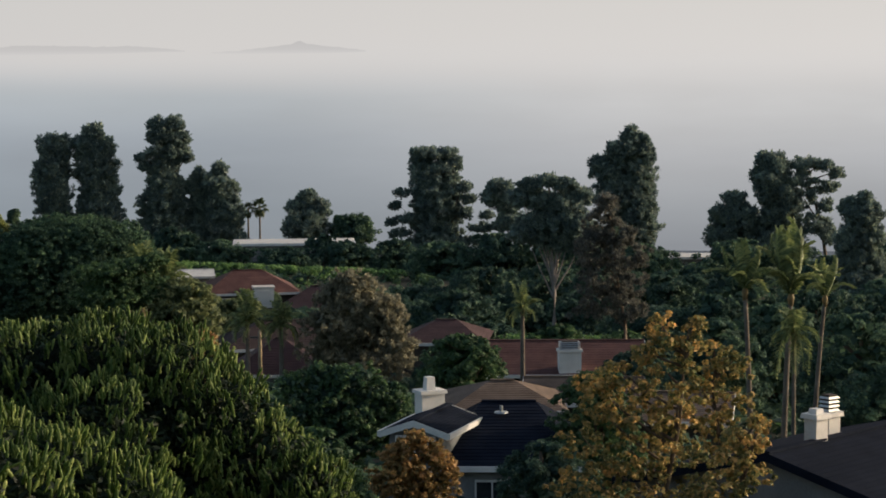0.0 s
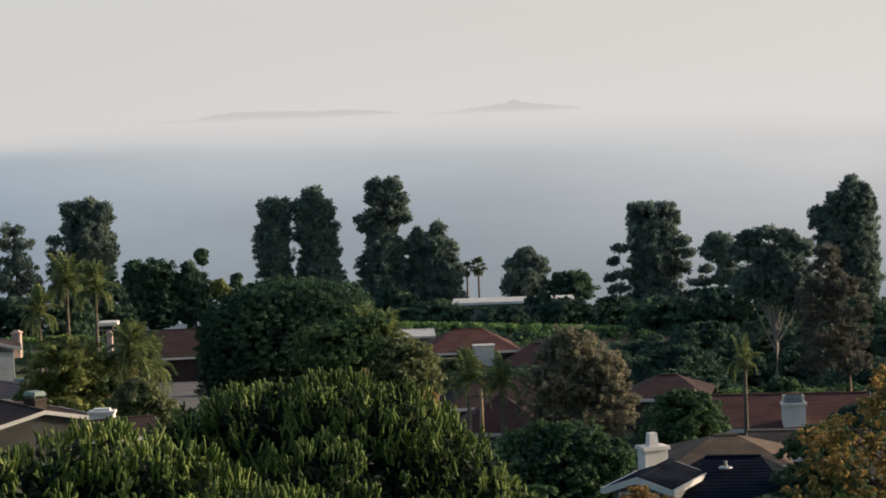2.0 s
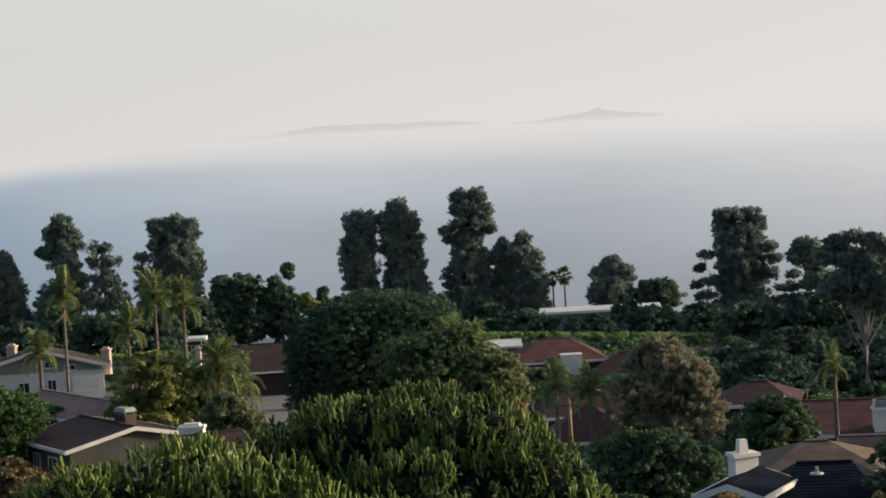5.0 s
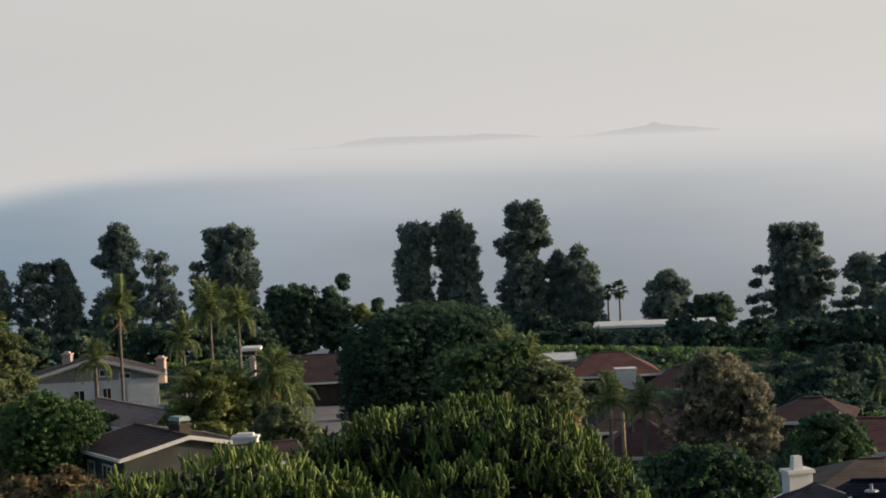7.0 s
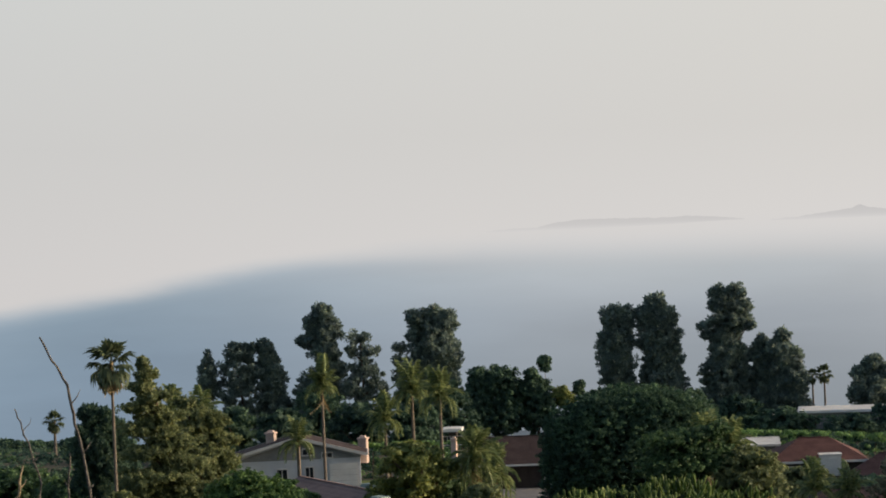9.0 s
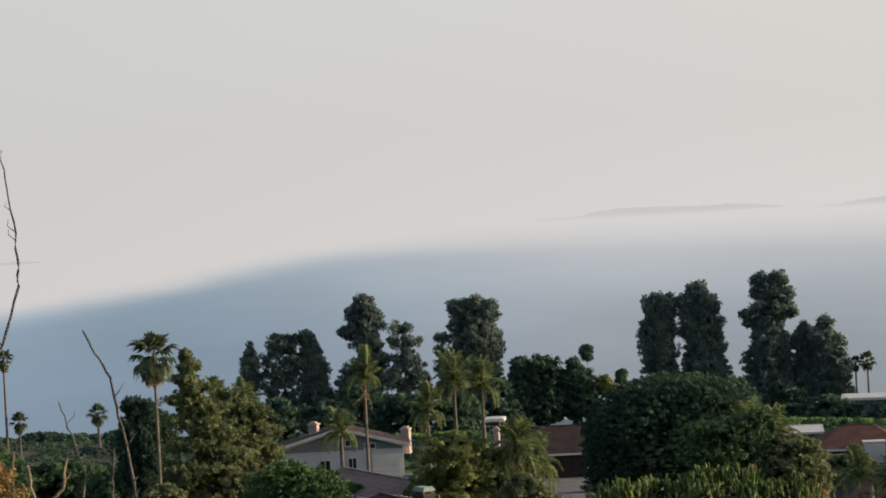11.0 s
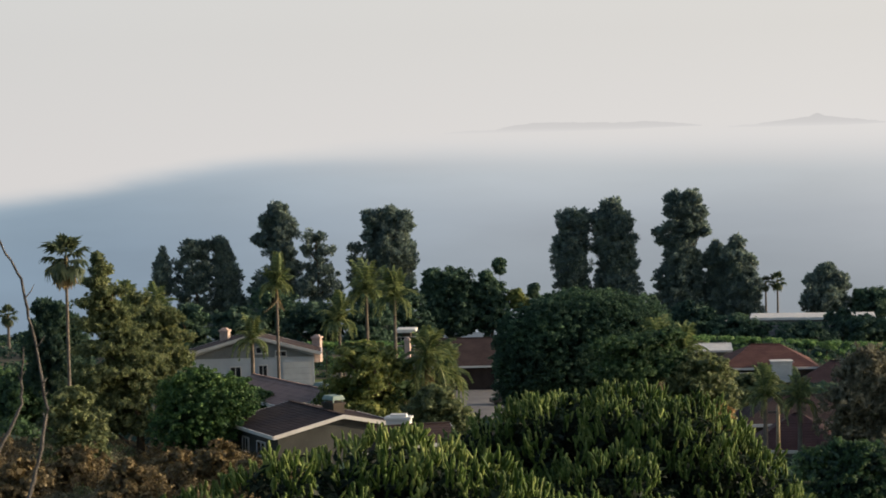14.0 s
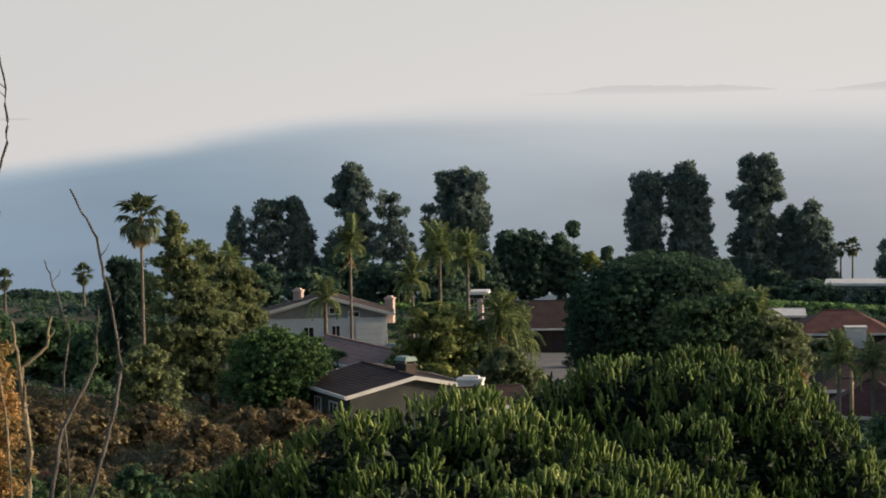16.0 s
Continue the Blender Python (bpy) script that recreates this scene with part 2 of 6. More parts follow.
def clump_leaves(rng, centres, radius, per, length, width, flat=0.75, up=0.5):
    """Leaves gathered round clump centres, facing out and up, fewer beneath."""
    n = len(centres)
    off = unit(rng.normal(size=(n, per, 3)))
    off[..., 2] = np.where(off[..., 2] < 0, off[..., 2] * 0.6, off[..., 2])
    r = np.asarray(radius).reshape(-1, 1, 1) * rng.uniform(0.35, 1.0, (n, per, 1)) ** 0.6
    pos = np.asarray(centres)[:, None, :] + off * r * np.array([1, 1, flat])
    nor = unit(off + rng.normal(size=off.shape) * 0.32 + np.array([0, 0, up]))
    return leaf_quads(rng, pos.reshape(-1, 3), nor.reshape(-1, 3), length, width)


# ---- trees ----
def tree(name, bearing, d, top, width, profile, label, leaf="pine_far", category="tree", group="", clumps=None, per=60, clump=None, leaf_size=None,
         trunk=0.35, lean=0.0, seed=1, limbs=10, ragged=0.35, start=0.0, base=None, flat=0.8, hollow=0.5, dense=1.0, most=560, core=True):
    """A tree whose crown follows a profile (height share, half-width share), clump by clump, on a tapered trunk with limbs."""
    rng = np.random.default_rng(seed)
    x, y = at(bearing, d)
    gz = ground_z(x, y) - 0.1 if base is None else base
    h = max(1.2, level(d, top) - gz)
    root = thing(name, pose(x, y, gz, 0, 0, rng.uniform(0, 360)), label, category, group)
    zs, ws = [p[0] for p in profile], [p[1] for p in profile]
    clump = clump or max(0.28, min(0.088 * width, 0.78))
    leaf_size = leaf_size or max(0.12, d * (0.0015 if d > 240 else 0.0019))
    count = min(most, int(dense * (1.7 if d < 240 else 1.0) * 1.9 * width * h * float(np.mean(ws)) / clump ** 2) + 24)
    per = int(min(80, 1.5 * math.pi * clump ** 2 / (0.29 * leaf_size ** 2)))
    z = rng.uniform(start, 1.0, count * 4)
    w = np.interp(z, zs, ws)
    keep = rng.uniform(0, max(ws), len(z)) < w + 0.12 * max(ws)
    z, w = z[keep][:count], w[keep][:count]
    ang = rng.uniform(0, math.tau, len(z))
    bumpy = np.array([noise.noise((math.cos(a) * 1.7 + seed, math.sin(a) * 1.7, zz * h / width * 2.2)) for a, zz in zip(ang, z)])
    r = w * width / 2 * (1.2 + ragged * bumpy * 1.1) * np.sqrt(rng.uniform(hollow, 1.0, len(z)))
    cl = clump * rng.uniform(0.65, 1.25, len(z)) * np.clip(0.45 + w / max(ws) * 0.6, 0.5, 1.0)
    zz = np.minimum(z * h, h - cl * flat * 0.9)
    r = np.maximum(r - cl * 0.55, 0)
    c = np.stack([r * np.cos(ang) + lean * z * h, r * np.sin(ang), zz], 1)
    k = int(np.argmax(zz))
    c[k, :2] *= 0.3
    c[k, 2] = h - cl[k] * flat
    quads = [clump_leaves(rng, c, cl, per, leaf_size, leaf_size * 0.58, flat)]
    inner = c.copy()
    inner[:, :2] *= rng.uniform(0.1, 0.75, (len(c), 1))
    if core:
        quads.append(clump_leaves(rng, inner, cl * 1.1, 8, leaf_size * 2.6, leaf_size * 1.7, flat))
    part("crown", quads_mesh("crown", np.concatenate(quads), leaf), leaf, root)
    s = Shape()
    steps = 7
    top_z = min(h * 0.93, float(np.max(c[:, 2])))
    path = [(lean * h * q / steps + 0.12 * math.sin(q * 1.7 + seed), 0.1 * math.cos(q * 1.3 + seed), top_z * q / steps) for q in range(steps + 1)]
    s.tube(path, [trunk * (1 - 0.85 * q / steps) for q in range(steps + 1)], 9)
    part("trunk", s, "bark", root, smooth=True)
    for i in rng.choice(len(c), min(limbs, len(c)), replace=False):
        q = c[i]
        zb = max(0.15 * h, q[2] - np.hypot(q[0], q[1]) * rng.uniform(0.5, 1.0))
        zb = min(zb, top_z * 0.95)
        t0 = zb / top_z
        b0 = Vector((lean * h * t0, 0, zb))
        mid = b0.lerp(Vector(q), 0.55) + Vector((0, 0, -0.1 * (q[2] - zb) + 0.05))
        part("limb", Shape().tube([b0, mid, q], [trunk * 0.4 * (1 - 0.5 * t0), trunk * 0.25, trunk * 0.07], 6), "bark", root)
    return root


def tuft_leaves(rng, centres, radius, per, length, width, rise=0.7):
    """Needle tufts round clump centres: slim blades that point outward and up."""
    n = len(centres)
    off = unit(rng.normal(size=(n, per, 3)))
    r = np.asarray(radius).reshape(-1, 1, 1) * rng.uniform(0.15, 1.0, (n, per, 1)) ** 0.55
    pos = (np.asarray(centres)[:, None, :] + off * r * np.array([1, 1, 0.85])).reshape(-1, 3)
    axis = unit(off + rng.normal(size=off.shape) * 0.45 + np.array([0, 0, rise])).reshape(-1, 3)
    side = unit(np.cross(axis, rng.normal(size=axis.shape)))
    k = rng.uniform(0.6, 1.3, (len(pos), 1))
    a, b = axis * length * k / 2, side * width * k / 2
    return np.stack([pos - a, pos + b, pos + a, pos - b], 1)


def lobed(name, d, lobes, label, leaf="pine_far", category="tree", group="", seed=1, trunk=0.35, dense=1.0, clump=0.0, size=0.0, ragged=0.3, core=True, bare=0.0, foot=None, rise=0.7, broad=False, pale=False, inner=""):
    """A tree whose crown is a heap of lobes (bearing, elevation, half-width, half-height in degrees), each set with tufts, on trunk and limbs."""
    rng = np.random.default_rng(seed)
    k = radians(1.0) * d
    fb = foot if foot is not None else lobes[-1][0]
    x, y = at(fb, d)
    gz = ground_z(x, y) - 0.15
    root = thing(name, pose(x, y, gz), label, category, group)
    clump = clump or max(0.22, 0.0020 * d)
    size = size or max(0.12, 0.00125 * d)
    leaves = int(max(16, min(58, 7.0 * (clump / size) ** 2 * 2.6)))
    quads, hubs, deep = [], [], []
    for i, (b, e, rw, rh) in enumerate(lobes):
        dd = d + rng.uniform(-0.25, 0.25) * rw * k
        lx, ly = at(b, dd)
        c = np.array([lx - x, ly - y, level(dd, e) - gz])
        r = np.array([rw * k * 1.1, rw * k, rh * k * 1.28])
        c[2] -= 0.16 * rh * k
        hubs.append((c, r))
        mean = (r[0] * r[2]) ** 0.5
        n = int(dense * 6.0 * mean * mean / clump ** 2) + 7
        v = unit(rng.normal(size=(n, 3)))
        bump = np.array([noise.noise((q[0] * 2.6 + seed, q[1] * 2.6 + i, q[2] * 2.6)) + 0.6 * noise.noise((q[0] * 6 + seed, q[1] * 6 + i, q[2] * 6)) for q in v])
        p = c + v * (r - clump * 0.7).clip(0.15) * (1 + ragged * bump)[:, None] * rng.uniform(0.7, 1.12, (n, 1))
        if i and core:
            # boughs that join one lobe to the next
            c0, r0 = hubs[i - 1]
            f = rng.uniform(0.2, 0.8, (n // 3, 1))
            near = np.abs(c0 - c)[[0, 2]].max() < 1.6 * (r0 + r)[[0, 2]].max()
            w = unit(rng.normal(size=(n // 3, 3)))
            if near:
                p = np.concatenate([p, c0 * f + c * (1 - f) + w * (np.minimum(r0, r) * 0.9) * rng.uniform(0.5, 1.0, (n // 3, 1))])
        cl = clump * rng.uniform(0.5, 1.2, len(p))
        if broad:
            quads.append(clump_leaves(rng, p, cl, leaves, size, size * 0.58, 0.8))
        else:
            quads.append(tuft_leaves(rng, p, cl, leaves, size * 1.25, size * 0.5, rise))
        if core:
            q = c + unit(rng.normal(size=(n // 2 + 8, 3))) * r * rng.uniform(0.2, 0.68, (n // 2 + 8, 1))
            quads.append(clump_leaves(rng, q, np.full(len(q), clump * 1.0), 12, size * 2.0, size * 1.2))
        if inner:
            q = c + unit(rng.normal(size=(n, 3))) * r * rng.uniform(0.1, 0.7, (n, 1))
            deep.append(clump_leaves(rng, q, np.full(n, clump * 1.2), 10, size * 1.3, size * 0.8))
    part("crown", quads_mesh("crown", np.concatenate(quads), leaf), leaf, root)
    # a darker inner material paints the shade inside the crown
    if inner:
        part("inner_foliage", quads_mesh("inner_foliage", np.concatenate(deep), inner), inner, root, "inner leaves, shade painted in where darker")
    top = max(hubs, key=lambda h: h[0][2])[0]
    wood = "pale_bark" if pale else "bark"
    n = 6
    path = [Vector((top[0] * (q / n) ** 1.5 + 0.1 * math.sin(q * 1.7 + seed), top[1] * (q / n) ** 1.5, top[2] * q / n)) for q in range(n + 1)]
    part("trunk", Shape().tube(path, [trunk * (1.05 - 0.85 * q / n) for q in range(n + 1)], 9), wood, root, smooth=True)
    for c, r in hubs:
        z0 = max(bare * top[2] + 0.1, min(c[2] - 0.9 * math.hypot(c[0], c[1]), top[2] * 0.9))
        if pale:
            z0 = (bare + rng.uniform(0.0, 0.2)) * top[2]
        f = z0 / top[2]
        b0 = Vector((top[0] * f ** 1.5, top[1] * f ** 1.5, z0))
        e0 = Vector(c) + Vector((0, 0, r[2] * 0.3))
        part("limb", Shape().tube([b0, b0.lerp(e0, 0.55) + Vector((0, 0, -0.06 * abs(e0.z - z0))), e0], [trunk * 0.45, trunk * 0.3, trunk * 0.1], 6), wood, root)
    return root


DOME = ((0.0, 0.92), (0.35, 1.0), (0.62, 0.93), (0.8, 0.76), (0.92, 0.5), (1.0, 0.25))
ROUND = ((0.0, 0.55), (0.2, 0.9), (0.5, 1.0), (0.75, 0.92), (0.9, 0.68), (1.0, 0.35))


# ---- palms ----
def frond_mesh(name, length, droop, rise, leaflets, leaf_len, material, seed, spread=0.9):
    """An arched rib with two rows of hanging leaflets, growing from the origin along +x."""
    rng = np.random.default_rng(seed)
    t = np.linspace(0.06, 1, leaflets)

    def rib(u):
        return np.stack([length * u * (1 - 0.25 * u * droop), 0 * u, length * (rise * u - droop * u * u)], -1)

    quads = []
    p = rib(t)
    for sgn in (-1, 1):
        ll = leaf_len * (0.35 + 0.65 * np.sin(np.clip(t * 1.1, 0, 1) * math.pi * 0.95)) * rng.uniform(0.8, 1.15, len(t))
        tip = p + np.stack([0.45 * ll, sgn * spread * ll, -0.55 * ll * rng.uniform(0.6, 1.4, len(t))], -1)
        w = np.array([0.034 * length, 0, 0])
        mid = (p + tip) / 2 + np.array([0, 0, 0.08]) * leaf_len
        quads.append(np.stack([p - w, mid + w * 0.9, tip, mid - w * 0.9], 1))
    u = np.linspace(0, 1, 9)
    q = rib(u)
    wid = np.array([0, 0.05, 0]) * length / 2.5
    quads.append(np.stack([q[:-1] - wid, q[1:] - wid * 0.6, q[1:] + wid * 0.6, q[:-1] + wid], 1))
    return quads_mesh(name, np.concatenate(quads), material)


def fan_mesh(name, stalk, size, blades, material, seed, droop=0.35):
    """A fan leaf: a stalk along +x with blades spread like a hand fan."""
    rng = np.random.default_rng(seed)
    quads = []
    for i in range(blades):
        a = radians(-115 + 230 * i / (blades - 1))
        ln = size * (0.75 + 0.25 * math.cos(a)) * rng.uniform(0.85, 1.1)
        dirv = np.array([math.cos(a), math.sin(a), -droop * (0.5 + rng.uniform(0, 0.8))])
        b0 = np.array([stalk, 0, 0])
        side = np.array([-math.sin(a), math.cos(a), 0.2]) * ln * 0.15
        m = b0 + dirv * ln * np.array([0.6, 0.6, 0.2])
        quads.append([b0, m + side, b0 + dirv * ln, m - side])
    w = np.array([0, 0.03, 0])
    quads.append([-w, np.array([stalk, 0, 0]) - w, np.array([stalk, 0, 0]) + w, w])
    return quads_mesh(name, np.array(quads), material)


def palm(name, bearing, d, top, label, size=2.2, fronds=22, kind="feather", trunk=0.18, lean=(0.0, 0.0), seed=1, base=None, material="frond", skirt=0, up=0.9, droop=0.9, group="", curl=0.0, sweep=(-55, 75), plume=0.26):
    rng = np.random.default_rng(seed)
    x, y = at(bearing, d)
    gz = ground_z(x, y) - 0.1 if base is None else base
    h = level(d, top) - gz - size * (0.35 if kind == "feather" else 0.95)
    root = thing(name, pose(x, y, gz), label, "palm tree", group)
    s = Shape()
    n = 10
    pts = [(lean[0] * (q / n) ** 1.6 + curl * math.sin(q / n * 5), lean[1] * (q / n) ** 1.6, h * q / n) for q in range(n + 1)]
    s.tube(pts, [trunk * (1.25 - 0.45 * q / n) for q in range(n + 1)], 9)
    part("trunk", s, "palm_bark", root, smooth=True)
    part("crownshaft", Shape().tube([(pts[-1][0], pts[-1][1], h - 0.25), (pts[-1][0], pts[-1][1], h + 0.1), (pts[-1][0], pts[-1][1], h + 0.45)], [trunk * 0.8, trunk * 1.25, trunk * 0.4], 9), "frond_dry", root, smooth=True)
    if kind == "feather":
        kinds = [frond_mesh("frond", size, droop * k, up * r, 26, size * plume, material, seed * 10 + i) for i, (k, r) in enumerate(((0.6, 1.15), (0.95, 0.95), (1.25, 0.7)))]
    else:
        kinds = [fan_mesh("frond", size * 0.5, size * 0.5, 15, material, seed * 10 + i, dr) for i, dr in enumerate((0.45, 0.75, 1.0))]
    dry = None
    if skirt:
        dry = [fan_mesh("dry_frond", size * 0.45, size * 0.5, 13, "frond_dry", seed * 10 + 7, 0.5) if kind == "fan" else frond_mesh("dry_frond", size * 0.8, 1.3, 0.2, 20, size * 0.18, "frond_dry", seed * 10 + 7)]
    for i in range(fronds + skirt):
        old = i >= fronds
        az = i * 137.5 + rng.uniform(-15, 15)
        share = i / max(fronds - 1, 1)
        if old:
            tilt = rng.uniform(50, 80)
        elif kind == "feather":
            tilt = sweep[0] + sweep[1] * share + rng.uniform(-10, 10)
        else:
            tilt = -85 + 150 * share ** 1.25 + rng.uniform(-12, 12)
        me = dry[0] if old else kinds[min(2, int(share * 3))]
        ob = part("dry_frond" if old else "frond", me, material, root)
        ob.matrix_local = pose(pts[-1][0], pts[-1][1], h + (0.15 if not old else -0.15), 0, 0, az) @ pose(0, 0, 0, 0, tilt, 0) @ Matrix.Scale(rng.uniform(0.82, 1.12), 4)
    return root


# ---- near pines with upright shoots ----
def shoot_points(rng, pos, axis, length, radius):
    """Upright shoots: slim knobbly spindles set with short needles. Returns points and quads."""
    n, sides = len(pos), 6
    a = unit(axis)
    u = unit(np.cross(a, np.array([0.3, 0.9, 0.1])))
    w = np.cross(a, u)
    prof = ((0.0, 0.6), (0.25, 0.78), (0.55, 0.74), (0.86, 0.84), (1.0, 0.4))
    rings = []
    for s, r in prof:
        ang = np.arange(sides)[None] * math.tau / sides + rng.uniform(0, 0.5, (n, 1))
        rad = radius[:, None] * r * rng.uniform(0.7, 1.3, (n, sides))
        out = np.cos(ang)[..., None] * u[:, None] + np.sin(ang)[..., None] * w[:, None]
        rings.append(pos[:, None] + a[:, None] * (length * s)[:, None, None] + out * rad[..., None] + rng.normal(size=(n, sides, 3)) * radius[:, None, None] * 0.15)
    pts = np.stack(rings, 1).reshape(n, -1, 3)
    quads = np.array([(i * sides + k, i * sides + (k + 1) % sides, (i + 1) * sides + (k + 1) % sides, (i + 1) * sides + k) for i in range(len(prof) - 1) for k in range(sides)])
    # needles that break the outline
    m = 9
    s = rng.uniform(0.0, 0.9, (n, m))
    ang = rng.uniform(0, math.tau, (n, m))
    out = np.cos(ang)[..., None] * u[:, None] + np.sin(ang)[..., None] * w[:, None]
    root = pos[:, None] + a[:, None] * (length[:, None] * s)[..., None] + out * radius[:, None, None] * 0.5
    tip = root + out * radius[:, None, None] * 0.8 + a[:, None] * (length[:, None] * 0.16)[..., None]
    side = np.cross(a[:, None], out) * (radius[:, None, None] * 0.28)
    mid = root * 0.5 + tip * 0.5
    nd = np.stack([root, mid + side, tip, mid - side], 2).reshape(n, m * 4, 3)
    k = pts.shape[1]
    quads = np.concatenate([quads, k + np.arange(m * 4).reshape(m, 4)])
    allp = np.concatenate([pts, nd], 1)
    return allp.reshape(-1, 3), (quads[None] + (np.arange(n) * allp.shape[1])[:, None, None]).reshape(-1, 4)


def shoot_pine(name, bearing, d, lobes, label, shoots, seed, length=0.37, material="shoot"):
    """A pine whose crown is a heap of domes bristling with upright shoots. lobes: bearing, distance, top elevation, half-width, half-height."""
    rng = np.random.default_rng(seed)
    x, y = at(bearing, d)
    gz = ground_z(x, y) - 0.1
    root = thing(name, pose(x, y, gz), label, "tree", "near pines")
    cs, rs = [], []
    for b, dd, top, hw, hh in lobes:
        lx, ly = at(b, dd)
        cs.append((lx - x, ly - y, level(dd, top) - gz - hh - length * 0.6))
        rs.append((hw, hw, hh))
    cs, rs = np.array(cs), np.array(rs)
    area = rs[:, 0] * (rs[:, 0] + rs[:, 2])
    pick = rng.choice(len(cs), shoots * 4, p=area / area.sum())
    v = unit(rng.normal(size=(len(pick), 3)))
    v[:, 2] = np.abs(v[:, 2]) - 0.25
    lump = np.array([noise.noise(Vector(q * 3.2) + Vector((seed, 0, int(i) * 3.0))) for q, i in zip(v, pick)])
    lump2 = np.array([noise.noise(Vector(q * 8.0) + Vector((seed, 5, int(i) * 3.0))) for q, i in zip(v, pick)])
    p = cs[pick] + unit(v) * rs[pick] * (1 + 0.26 * lump + 0.14 * lump2)[:, None]
    inside = np.zeros(len(p), bool)
    for c, r in zip(cs, rs):
        inside |= (((p - c) / r) ** 2).sum(1) < 0.8
    hollow = lump + 0.9 * lump2 < 0.0
    p, v = p[~inside & ~hollow][:shoots], unit(v)[~inside & ~hollow][:shoots]
    axis = unit(v * np.array([0.42, 0.42, 0.2]) + np.array([0, 0, 1.0]) + rng.normal(size=p.shape) * 0.3)
    ln = length * rng.uniform(0.55, 1.35, len(p))
    pts, faces = shoot_points(rng, p - axis * (ln * 0.35)[:, None], axis, ln, 0.112 * length * rng.uniform(0.65, 1.3, len(p)))
    part("bristle_crown", quads_mesh("bristle_crown", pts, material, faces), material, root, "fresh green upright shoots")
    # inner needles almost black: shade between the shoots put into their colour
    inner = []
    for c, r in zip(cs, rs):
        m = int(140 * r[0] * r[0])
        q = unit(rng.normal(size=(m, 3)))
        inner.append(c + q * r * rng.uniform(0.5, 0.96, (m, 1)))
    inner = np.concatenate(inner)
    part("crown", quads_mesh("crown", clump_leaves(rng, inner, np.full(len(inner), 0.33), 9, 0.30, 0.10, 0.8), "shade_needles"), "shade_needles", root)
    hub = Vector((0, 0, float(cs[:, 2].min()) * 0.55))
    part("trunk", Shape().tube([(0, 0, 0), (0.1, 0.05, hub.z * 0.5), hub], [0.34, 0.28, 0.24], 10), "bark", root, smooth=True)
    for c in cs:
        e = Vector(c)
        part("limb", Shape().tube([hub, hub.lerp(e, 0.5) + Vector((0, 0, -0.2)), e], [0.2, 0.14, 0.06], 8), "bark", root)
    return root


# ---- houses ----
def slope(courses, a, b, c, e, rows):
    """Shingle courses on the roof plane a-b (eave) to e-c (ridge), each course overlapping the one below."""
    a, b, c, e = map(Vector, (a, b, c, e))
    up = (b - a).cross(e - a).normalized()
    for i in range(rows):
        p, q = i / rows, (i + 1.12) / rows
        q = min(q, 1.0)
        lo, hi = up * 0.022, up * 0.006
        v = [a.lerp(e, p) + lo, b.lerp(c, p) + lo, b.lerp(c, q) + hi, a.lerp(e, q) + hi, a.lerp(e, p) - lo * 0.3, b.lerp(c, p) - lo * 0.3]
        courses.append(Shape().add(v, ((0, 1, 2, 3), (4, 5, 1, 0))))


